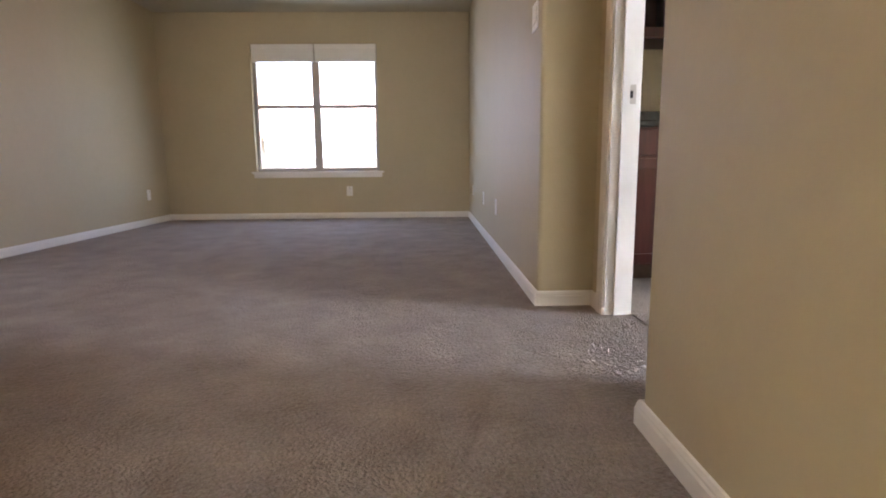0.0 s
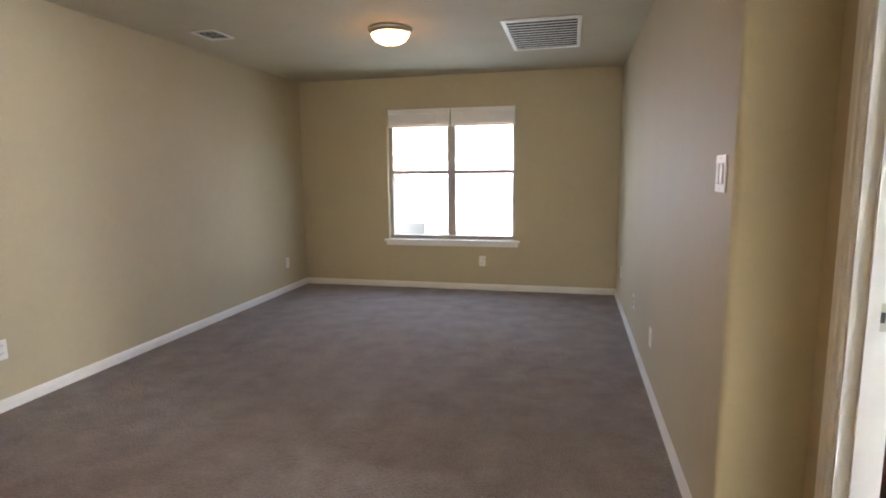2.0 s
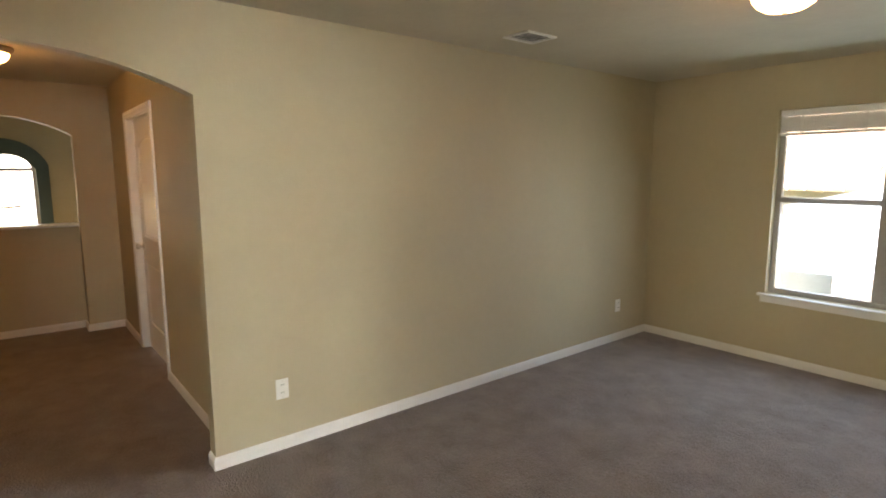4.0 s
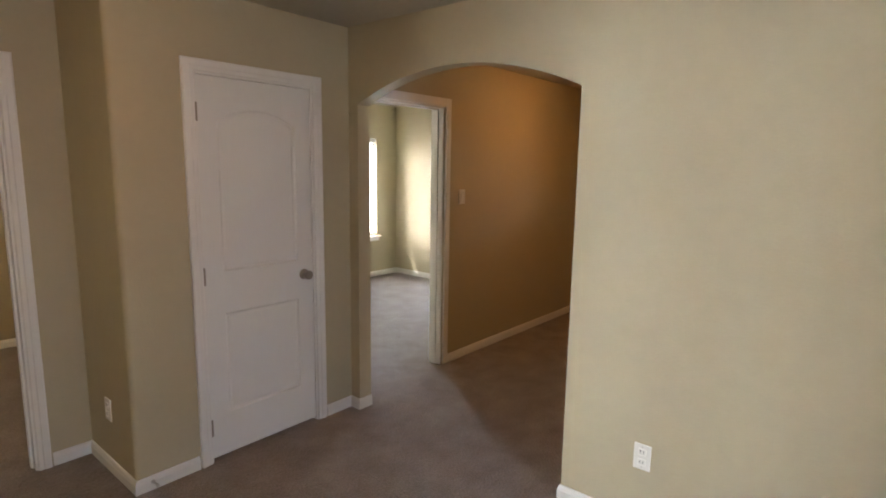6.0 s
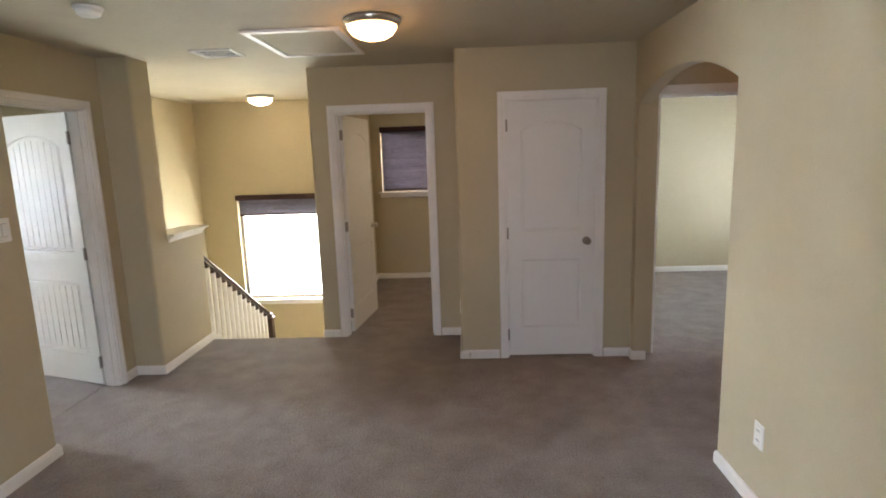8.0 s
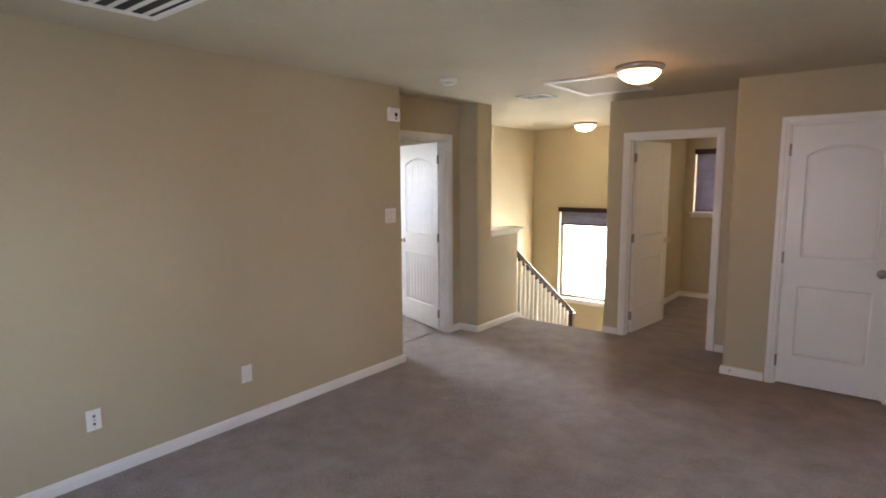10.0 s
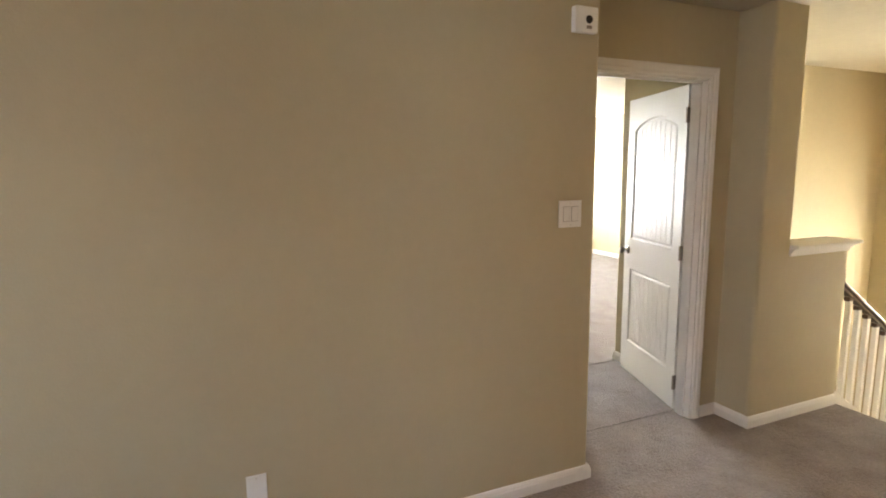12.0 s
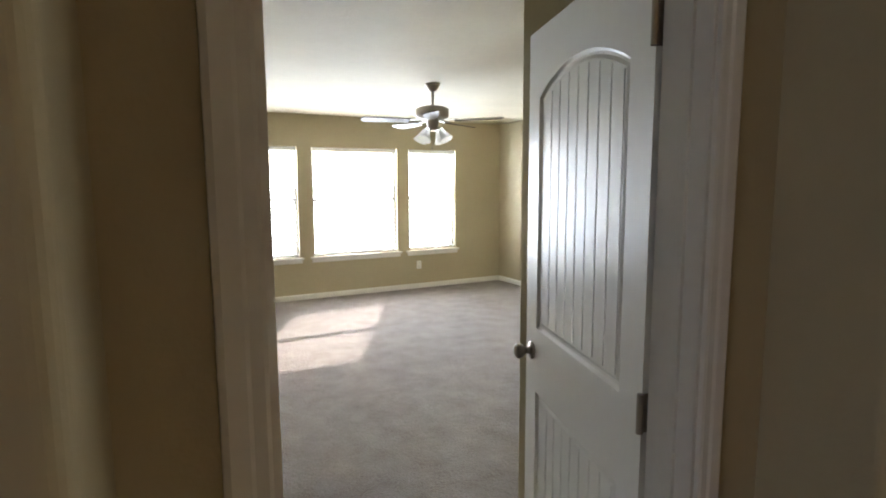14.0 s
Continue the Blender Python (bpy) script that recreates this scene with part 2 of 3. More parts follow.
BASE = [(0, 0), (0.014, 0), (0.014, 0.046), (0.011, 0.053), (0.011, 0.058), (0.006, 0.069), (0, 0.071)]


def baseboard(*pts, label="white painted moulded baseboard"):
    """Skirting along a plan line; the room lies to the left of the way it runs."""
    P = [Vector(p) for p in pts]
    bm = bmesh.new()
    offs = []
    for i, p in enumerate(P):
        n = []
        for a, b in ((i - 1, i), (i, i + 1)):
            if 0 <= a and b < len(P):
                d = (P[b] - P[a]).normalized()
                n.append(Vector((-d.y, d.x)))
        m = sum(n, Vector((0, 0)))
        offs.append(m / (1 + n[0].dot(n[1])) if len(n) == 2 else m)
    loops = [[bm.verts.new((p.x + o.x * d, p.y + o.y * d, h)) for d, h in BASE] for p, o in zip(P, offs)]
    k = len(BASE)
    for lo, hi in zip(loops, loops[1:]):
        for i in range(k):
            bm.faces.new((lo[i], lo[(i + 1) % k], hi[(i + 1) % k], hi[i]))
    bm.faces.new(loops[0])
    bm.faces.new(loops[-1][::-1])
    return structure("baseboard", bm, TRIM, label, "baseboard")


CASE = [(0.0, 0.0), (0.0, 0.010), (0.006, 0.013), (0.022, 0.013), (0.028, 0.017), (0.052, 0.019), (0.060, 0.015), (0.060, 0.0)]


def casing(bm, axis, face, out, u0, u1, h):
    """Moulded trim round a doorway on one face of a wall; out is +1 or -1 along axis."""
    loops = []
    for d, t in CASE:
        pts = [(u0 - d, 0.0), (u0 - d, h + d), (u1 + d, h + d), (u1 + d, 0.0)]
        loops.append([bm.verts.new((face + out * t, u, z) if axis == "x" else (u, face + out * t, z)) for u, z in pts])
    for lo, hi in zip(loops, loops[1:]):
        for i in range(3):
            bm.faces.new((lo[i], lo[i + 1], hi[i + 1], hi[i]))
    return bm


def door_frame(parent, axis, a, b, u0, u1, h, sides=(True, True)):
    """Jamb lining, stop and casings of a doorway in a wall from a to b."""
    bm = bmesh.new()
    t = 0.016

    def slab(p0, p1, q0, q1, r0, r1):
        box(bm, *((r0, r1, p0, p1) if axis == "x" else (p0, p1, r0, r1)), q0, q1)
    slab(u0, u0 + t, 0, h, a, b)
    slab(u1 - t, u1, 0, h, a, b)
    slab(u0 + t, u1 - t, h - t, h, a, b)
    mid = (a + b) / 2
    slab(u0 + t, u0 + t + 0.010, 0, h - t, mid - 0.018, mid + 0.014)
    slab(u1 - t - 0.010, u1 - t, 0, h - t, mid - 0.018, mid + 0.014)
    slab(u0 + t + 0.01, u1 - t - 0.01, h - t - 0.010, h - t, mid - 0.018, mid + 0.014)
    jamb = part("door_jamb", bm, TRIM, parent)
    for face, out, use in ((a, -1, sides[0]), (b, 1, sides[1])):
        if use:
            part("door_casing", casing(bmesh.new(), axis, face, out, u0 + 0.006, u1 - 0.006, h - 0.006), TRIM, parent)
    return jamb


def outline(x0, x1, z0, z1, rise, ins):
    """Door panel outline, shrunk by ins, with a low arched top of the given rise."""
    pts = [(x0 + ins, z0 + ins), (x1 - ins, z0 + ins)]
    if not rise:
        return pts + [(x1 - ins, z1 - ins), (x0 + ins, z1 - ins)]
    c, h = (x0 + x1) / 2, (x1 - x0) / 2
    r = (h * h + rise * rise) / (2 * rise)
    for k in range(17):
        x = c + (h - ins) * (1 - 2 * k / 16)
        pts.append((x, z1 - r + math.sqrt((r - ins) ** 2 - (x - c) ** 2)))
    return pts


def leaf(parent, w, h, planks, knob_z=0.94, knob_mat=None, thick=0.035, front=False):
    """A two-panel door with an arched upper panel; hinge at the origin, leaf along +x, its faces at y = 0 and -thick."""
    m = 0.105
    panels = [(m, w - m, 1.03, h - 0.15, 0.075), (m, w - m, 0.24, 0.80, 0)]
    bm = bmesh.new()
    side = {}
    for y, s in ((0.0, -1), (-thick, 1)):
        # stiles and rails round the panels
        def quad(pts):
            bm.faces.new([bm.verts.new((x, y, z)) for x, z in pts])
        quad([(0, 0), (m, 0), (m, h), (0, h)])
        quad([(w - m, 0), (w, 0), (w, h), (w - m, h)])
        quad([(m, 0), (w - m, 0), (w - m, 0.24), (m, 0.24)])
        quad([(m, 0.80), (w - m, 0.80), (w - m, 1.03), (m, 1.03)])
        top = outline(*panels[0], 0)[2:]
        for (p, q), (r, t) in zip(top, top[1:]):
            quad([(p, q), (r, t), (r, h), (p, h)])
        for p in panels:
            rings = [[bm.verts.new((x, y + s * d, z)) for x, z in outline(*p, i)]
                     for i, d in ((0, 0), (0.008, 0.009), (0.016, 0.010), (0.026, 0.006), (0.032, 0.006))]
            for lo, hi in zip(rings, rings[1:]):
                n = len(lo)
                for k in range(n):
                    bm.faces.new((lo[k], lo[(k + 1) % n], hi[(k + 1) % n], hi[k]))
            if not planks or s == 1:
                bm.faces.new(rings[-1])
    for a, b in (((0, 0), (w, 0)), ((w, 0), (w, h)), ((w, h), (0, h)), ((0, h), (0, 0))):
        bm.faces.new([bm.verts.new((x, y, z)) for (x, z), y in ((a, 0), (b, 0), (b, -thick), (a, -thick))])
    bmesh.ops.remove_doubles(bm, verts=bm.verts, dist=1e-5)
    lf = part("leaf", bm, DOORW, parent)
    if planks:
        for x0, x1, z0, z1, rise in panels:
            i, n = 0.032, 8
            c, hw = (x0 + x1) / 2, (x1 - x0) / 2
            r = (hw * hw + rise * rise) / (2 * rise) if rise else 0
            step = (x1 - x0 - 2 * i) / n
            for k in range(n):
                a, b = x0 + i + k * step + 0.0035, x0 + i + (k + 1) * step - 0.0035
                pts = [(a, z0 + i), (b, z0 + i)]
                for j in range(5):
                    x = b + (a - b) * j / 4
                    pts.append((x, z1 - r + math.sqrt((r - i) ** 2 - (x - c) ** 2) if rise else z1 - i))
                pb = extrude(bmesh.new(), pts, "y", -0.012, -0.0055)
                part("plank", pb, DOORW, lf)
            pb = extrude(bmesh.new(), outline(x0, x1, z0, z1, rise, i), "y", -0.014, -0.0121)
            part("panel_backing", pb, DOORW, lf)
    for s, y in ((1, 0.0), (-1, -thick)):
        rings = [(0.032, 0.0), (0.032, 0.006), (0.014, 0.010), (0.011, 0.026), (0.020, 0.034), (0.027, 0.046), (0.027, 0.056), (0.018, 0.064), (0.004, 0.066)]
        kb = lathe(bmesh.new(), [(r, y + s * d) for r, d in rings], w - 0.065, 0, knob_z, 20, "y")
        part("door_knob", kb, knob_mat or NICKEL, parent, "round brushed metal knob", True)
    lp = boxes((w - 0.001, w + 0.0015, -thick / 2 - 0.012, -thick / 2 + 0.012, knob_z - 0.028, knob_z + 0.028))
    part("latch_plate", lp, NICKEL, parent)
    for z in (0.18, h / 2, h - 0.18):
        hb = lathe(bmesh.new(), [(0.008, -0.046), (0.008, 0.046)], -0.004, -thick - 0.007 if front else 0.006, z, 10)
        box(hb, -0.003, 0.0, -0.030, 0.004, z - 0.045, z + 0.045)
        part("hinge", hb, BRONZE, parent, "metal butt hinge")
    return lf


def window(name, axis, a, b, u0, u1, z0, z1, out, label, rail=True, mullions=(), rise=0, sill=True):
    """A vinyl window unit in a wall from a to b (outer face on the side that out points to)."""
    w = thing(name, 0, 0, 0, label, "window", kind="structure")
    f0 = b - 0.07 if out > 0 else a + 0.02
    f1 = f0 + 0.05

    def slab(bm, p0, p1, q0, q1, r0=f0, r1=f1, bev=0.004):
        box(bm, *((r0, r1, p0, p1) if axis == "x" else (p0, p1, r0, r1)), q0, q1, bevel=bev)
    bm = bmesh.new()
    t = 0.042
    slab(bm, u0, u0 + t, z0, z1)
    slab(bm, u1 - t, u1, z0, z1)
    slab(bm, u0 + t, u1 - t, z0, z0 + t)
    if rise:
        o, i = arc(u0, u1, z1, rise), arc(u0 + t, u1 - t, z1, rise - t)
        for (p, q), (r, s) in zip(zip(o, i), zip(o[1:], i[1:])):
            extrude(bm, [p, r, s, q], axis, f0, f1)
        slab(bm, u0 + t, u1 - t, z1 - 0.02, z1 + 0.03)
    else:
        slab(bm, u0 + t, u1 - t, z1 - t, z1)
    part("window_frame", bm, VINYL, w)
    for c in mullions:
        mb = bmesh.new()
        slab(mb, c - 0.045, c + 0.045, z0 + t, z1 - t)
        part("mullion", mb, VINYL, w)
    cuts = [u0 + t] + [v for c in mullions for v in (c - 0.045, c + 0.045)] + [u1 - t]
    mid = z0 + (z1 - z0) * 0.52
    gy = (f0 + f1) / 2
    for p0, p1 in zip(cuts[::2], cuts[1::2]):
        if rail:
            mb = bmesh.new()
            slab(mb, p0, p1, mid - 0.022, mid + 0.022, f0 - 0.004, f1 - 0.006)
            part("meeting_rail", mb, VINYL, w)
        spans = [(z0 + t, mid - 0.022), (mid + 0.022, z1 - t)] if rail else [(z0 + t, z1 - t if not rise else z1 - 0.02)]
        for q0, q1 in spans:
            gb = bmesh.new()
            slab(gb, p0, p1, q0, q1, gy - 0.002, gy + 0.002, 0)
            part("pane", gb, GLASS, w).visible_shadow = False
    if rise:
        gb = bmesh.new()
        pts = [p for p in arc(u0 + t, u1 - t, z1 + 0.03, rise - t - 0.03)]
        extrude(gb, pts, axis, gy - 0.002, gy + 0.002)
        part("pane", gb, GLASS, w).visible_shadow = False
    if sill:
        sb = bmesh.new()
        r0, r1 = ((a - 0.045, f0) if out > 0 else (f1, b + 0.045))
        slab(sb, u0 - 0.05, u1 + 0.05, z0 - 0.022, z0 - 0.001, r0, r1, 0.006)
        part("window_sill", sb, TRIM, w)
        ab = bmesh.new()
        q0, q1 = ((a - 0.018, a - 0.001) if out > 0 else (b + 0.001, b + 0.018))
        slab(ab, u0 - 0.03, u1 + 0.03, z0 - 0.075, z0 - 0.023, q0, q1, 0.006)
        part("sill_apron", ab, TRIM, w)
    return w


def blind(axis, at, u0, u1, z0, z1, step, tilt, label, group="white window blinds"):
    """A slatted blind from z1 down to z0."""
    bl = thing("window_blind", 0, 0, 0, label, "blind", group)

    def slab(p0, p1, q0, q1, r0, r1):
        return boxes((*((r0, r1, p0, p1) if axis == "x" else (p0, p1, r0, r1)), q0, q1))
    part("headrail", slab(u0, u1, z1 - 0.045, z1, at - 0.025, at + 0.025), BLIND, bl)
    part("bottom_rail", slab(u0, u1, z0, z0 + 0.022, at - 0.022, at + 0.022), BLIND, bl)
    n = int((z1 - z0 - 0.08) / step)
    c, s = 0.024 * math.cos(tilt), 0.024 * math.sin(tilt)
    first = None
    for k in range(n):
        z = z1 - 0.06 - k * step
        if first is None:
            bm = bmesh.new()
            for e in (0.0012,):
                pts = [(at - c, z - s - e), (at + c, z + s - e), (at + c, z + s + e), (at - c, z - s + e)]
                vs = [[bm.verts.new((r, u, q) if axis == "x" else (u, r, q)) for r, q in pts] for u in (u0 + 0.004, u1 - 0.004)]
                for i in range(4):
                    bm.faces.new((vs[0][i], vs[0][(i + 1) % 4], vs[1][(i + 1) % 4], vs[1][i]))
                bm.faces.new(vs[0])
                bm.faces.new(vs[1][::-1])
            first = part("slat", bm, BLIND, bl)
        else:
            o = new("slat", first.data)
            o.parent, o.location = bl, (0, 0, -k * step)
    for u in (u0 + 0.12, u1 - 0.12):
        part("ladder_cord", slab(u - 0.002, u + 0.002, z0, z1 - 0.04, at - 0.027, at - 0.0255), BLIND, bl)
    return bl


# ---- floors and ceiling ----
def carpet(name, x0, x1, y0, y1, label="taupe cut-pile carpet with trodden patches"):
    return structure(name, boxes((x0, x1, y0, y1, -0.25, 0.0)), CARPET, label, "carpet")


carpet("floor_loft", XW - 0.12, 0.32, TOP_Y + 0.004, YN + 0.12)
carpet("floor_hall", -7.60, XW - 0.12, -1.56, 0.37)
carpet("floor_west_room", WX - 0.12, XW - 0.12, YS - 0.12, -1.56)
carpet("floor_south_room", XW - 0.12, -1.11, YS - 0.12, TOP_Y + 0.02)
carpet("floor_alcove", 0.32, 1.32, -1.38, YB + 0.12, "grey-taupe carpet by the bedroom door")
carpet("floor_bedroom", 1.32, BX + 0.12, BY - 0.12, YB + 0.12, "pale taupe bedroom carpet with footprints")
structure("ceiling", boxes((-7.60, BX + 0.12, -5.02, YN + 0.12, ZC, ZC + 0.15)), CEIL, "textured tan ceiling", "ceiling")
structure("ceiling_foyer", boxes((-10.8, -7.60, -4.0, 1.5, 3.4, 3.55)), CEIL, "textured foyer ceiling", "ceiling")
for y0, y1, x in ((-1.0, -0.19, 0.40), (-1.33, YB - 0.6, 1.297)):
    structure("carpet_seam", boxes((x - 0.008, x + 0.008, y0, y1, 0.0, 0.004)), CARPET, "raised seam between two carpet pieces", "carpet")

# ---- walls ----
R = 0.022
wall("wall_north", "y", YN, YN + 0.14, XW - 0.12, 0.12, 0, ZC, [(-2.63, -1.115, 0.585, 2.10, 0)])
plan("wall_east", [(0, YN), (0, 0, R), (0.265, 0), (0.265, -0.168), (0.38, -0.168), (0.38, 0.12), (0.12, 0.12), (0.12, YN)], 0, ZC)
plan("wall_over_bedroom_door", [(0.265, -1.014), (0.265, -0.168), (0.38, -0.168), (0.38, -1.014)], DH, ZC)
plan("wall_stair_column", [(0.265, -1.014), (0.265, -1.218), (0.03, -1.218, R), (0.03, -1.475), (0.15, -1.475), (0.15, -1.43), (1.32, -1.43), (1.32, -1.33), (0.38, -1.33), (0.38, -1.014)], 0, ZC)
plan("half_wall", [(0.03, -1.475), (0.03, -2.045), (0.15, -2.045), (0.15, -1.475)], -2.7, 1.045, None, "tan half-height wall beside the stairs")
wall("wall_west", "x", XW - 0.10, XW, -1.45, YN, 0, ZC, [(-1.365, 0.132, 0, 1.99, 0.165)], "tan wall with a low arched opening")
plan("wall_closet", [(XW, -1.45), (-3.456, -1.45), (-3.456, -1.57), (XW, -1.57)], 0, ZC)
plan("wall_closet_corner", [(-2.738, -1.45), (-2.362, -1.45, R), (-2.362, TOP_Y), (-2.482, TOP_Y), (-2.482, -1.57), (-2.738, -1.57)], 0, ZC)
plan("wall_over_closet_door", [(-3.456, -1.45), (-2.738, -1.45), (-2.738, -1.57), (-3.456, -1.57)], DH, ZC)
wall("wall_south_room_front", "y", TOP_Y - 0.12, TOP_Y, XW, -1.17, 0, ZC, [(-2.11, -1.27, 0, DH, 0)])
plan("wall_stair_west", [(-1.17, TOP_Y), (-1.05, TOP_Y, R), (-1.05, YS), (-1.17, YS)], 0, ZC)
plan("wall_stair_west_lower", [(-1.17, TOP_Y + 0.02), (-1.05, TOP_Y + 0.02), (-1.05, YS), (-1.17, YS)], -2.7, 0)
wall("wall_stair_south", "y", YS - 0.14, YS, -1.17, 1.34, -2.7, ZC, [(-0.45, 0.73, -0.26, 1.16, 0)])
plan("wall_stair_east", [(1.22, -1.43), (1.32, -1.43), (1.32, YS), (1.22, YS)], -2.7, ZC)
plan("wall_stair_north_lower", [(-1.17, TOP_Y + 0.02), (0.04, TOP_Y + 0.02), (0.04, TOP_Y + 0.12), (-1.17, TOP_Y + 0.12)], -2.7, -0.25)
plan("wall_stair_north", [(0.16, -1.43), (1.22, -1.43), (1.22, -1.33), (0.16, -1.33)], -2.7, -0.002)
wall("wall_south_room", "y", YS - 0.14, YS, XW - 0.12, -1.17, 0, ZC, [(-2.44, -1.30, 1.20, 2.03, 0)])
plan("wall_between_rooms", [(XW - 0.12, -1.57), (XW, -1.57), (XW, YS), (XW - 0.12, YS)], 0, ZC)
wall("wall_hall_south", "y", -1.62, -1.50, HX, XW - 0.10, 0, ZC, [(-4.73, -3.92, 0, DH, 0)])
wall("wall_west_room_south", "y", YS - 0.14, YS, WX - 0.12, XW - 0.12, 0, ZC, [(-6.86, -6.06, 0.60, 1.99, 0)])
wall("wall_west_room_west", "x", WX - 0.12, WX, YS, -1.62, 0, ZC, [(-3.52, -2.74, 0.18, 1.48, 0.40)])
wall("wall_hall_north", "y", 0.25, 0.37, HX, XW - 0.10, 0, ZC, [(-6.36, -5.36, 0, DH, 0)])
wall("wall_hall_end", "x", HX - 0.14, HX, -1.62, 0.37, 0, ZC, [(-1.22, -0.08, 0, 1.97, 0.16)], "tan wall with an arched recess")
wall("pony_wall", "x", -7.60, -7.50, -1.35, 0.05, 0, 1.07, (), "low tan wall at the back of the arch")
# bedroom
wall("wall_bedroom_east", "x", BX, BX + 0.14, BY, YB, 0, ZC, [(y0, y1, 0.57, 2.04, 0) for y0, y1 in BED_WIN])
plan("wall_bedroom_south", [(1.32, BY), (BX, BY), (BX, BY - 0.12), (1.32, BY - 0.12)], 0, ZC)
plan("wall_bedroom_north", [(0.12, YB), (BX, YB), (BX, YB + 0.12), (0.12, YB + 0.12)], 0, ZC)
# foyer beyond the arch
wall("wall_foyer_west", "x", -10.64, -10.50, -4.0, 1.5, -2.7, 3.4, [(-0.94, -0.27, 0.62, 1.65, 0.30)])
plan("wall_foyer_south", [(-10.5, -1.50), (-7.60, -1.50), (-7.60, -1.62), (-10.5, -1.62)], -2.7, 3.4)
plan("wall_foyer_north", [(-10.5, 1.4), (-7.60, 1.4), (-7.60, 1.52), (-10.5, 1.52)], -2.7, 3.4)
plan("floor_foyer", [(-10.64, -4.0), (-7.60, -4.0), (-7.60, 1.52), (-10.64, 1.52)], -2.8, -2.7, CARPET, "lower foyer floor")
plan("wall_foyer_east_upper", [(-7.60, -2.47), (-7.501, -2.47), (-7.501, 1.52), (-7.60, 1.52)], ZC + 0.151, 3.4)
plan("wall_foyer_east_lower", [(-7.60, -2.47), (-7.501, -2.47), (-7.501, 1.52), (-7.60, 1.52)], -2.7, -0.251)
plan("wall_foyer_east_south", [(-7.60, -2.47), (-7.501, -2.47), (-7.501, -1.35), (-7.60, -1.35)], -0.25, ZC + 0.15)
plan("wall_foyer_east_north", [(-7.60, 0.05), (-7.501, 0.05), (-7.501, 1.52), (-7.60, 1.52)], -0.25, ZC + 0.15)
# sheet over the wall round the window, coloured as backlit shade
bm = bmesh.new()
outer, inner = arc(-1.16, -0.12, 1.72, 0.36), arc(-0.94, -0.27, 1.65, 0.21)
for (p, q), (r_, t) in zip(zip(outer, inner), zip(outer[1:], inner[1:])):
    extrude(bm, [p, r_, t, q], "x", -10.499, -10.44)
for y0, y1 in ((-1.16, -0.94), (-0.27, -0.12)):
    extrude(bm, [(y0, -2.7), (y1, -2.7), (y1, 1.65 if y0 < -0.5 else 1.72), (y0, 1.72 if y0 < -0.5 else 1.65)], "x", -10.499, -10.44)
extrude(bm, [(-0.94, -2.7), (-0.27, -2.7), (-0.27, 0.62), (-0.94, 0.62)], "x", -10.499, -10.44)
structure("foyer_shaded_wall", bm, TEAL, "wall round an arched window, its backlit shade coloured dark teal", "wall")

# ---- stairs ----
for k in range(STEPS - 1):
    y1, z = TOP_Y - k * TREAD, -(k + 1) * RISE
    bm = boxes((-1.048, 0.038, y1 - TREAD, y1 + 0.018, z - 0.20, z), bevel=0.012)
    structure("stair_step", bm, CARPET, "carpeted stair step", "stair step")
LAND_Y, LAND_Z = TOP_Y - (STEPS - 1) * TREAD, -STEPS * RISE
structure("stair_landing", boxes((-1.048, 1.218, YS, LAND_Y + 0.018, LAND_Z - 0.2, LAND_Z)), CARPET, "carpeted stair landing", "landing")
for k in range(6):
    y0, z = LAND_Y + 0.02 + k * TREAD, LAND_Z - (k + 1) * RISE
    structure("stair_step", boxes((0.17, 1.218, y0, y0 + TREAD, z - 0.2, z), bevel=0.012), CARPET, "carpeted stair step", "stair step")
structure("floor_lower", boxes((-1.17, 1.34, YS, -1.33, -2.80, -2.70)), CARPET, "lower floor carpet", "floor")
SLOPE = RISE / TREAD
bm = extrude(bmesh.new(), [(-2.062, 0.085), (-2.062, -0.30), (LAND_Y, LAND_Z - 0.1), (LAND_Y, 0.085 - SLOPE * (-2.062 - LAND_Y))], "x", 0.04, 0.14)
structure("stair_stringer", bm, TRIM, "white painted closed stair stringer", "trim")
rail = thing("stair_railing", 0.09, -2.045, 0.0, "dark wooden handrail on white square balusters", "railing")


def rail_piece(y0, y1, pts, mat, name, label=""):
    b = bmesh.new()
    loops = [[b.verts.new((dx, y, dz + 0.84 + SLOPE * y)) for dx, dz in pts] for y in (y0, y1)]
    n = len(pts)
    for i in range(n):
        b.faces.new((loops[0][i], loops[0][(i + 1) % n], loops[1][(i + 1) % n], loops[1][i]))
    b.faces.new(loops[0])
    b.faces.new(loops[1][::-1])
    return part(name, b, mat, rail, label)


prof = [(-0.022, -0.035), (0.022, -0.035), (0.022, -0.015), (0.032, -0.005), (0.032, 0.010), (0.022, 0.024), (0.008, 0.030), (-0.008, 0.030), (-0.022, 0.024), (-0.032, 0.010), (-0.032, -0.005), (-0.022, -0.015)]
rail_piece(-0.004, -1.60, prof, DARKWOOD, "handrail", "dark stained wooden handrail")
for k in range(14):
    y = -0.06 - k * 0.112
    top = 0.84 + SLOPE * y - 0.03
    part("baluster", boxes((-0.016, 0.016, y - 0.016, y + 0.016, 0.08 + SLOPE * y - 0.03, top), bevel=0.002), TRIM, rail, "white square baluster")
    part("fillet", boxes((-0.019, 0.019, y - 0.034, y + 0.034, top - 0.028 , top + 0.004), bevel=0.008), DARKWOOD, rail)
nb = boxes((-0.045, 0.045, -1.69, -1.60, LAND_Z, -0.30), bevel=0.006)
part("newel_post", nb, DARKWOOD, rail, "dark square newel post")
cb = boxes((-0.058, 0.058, -1.703, -1.587, -0.30, -0.275), bevel=0.006)
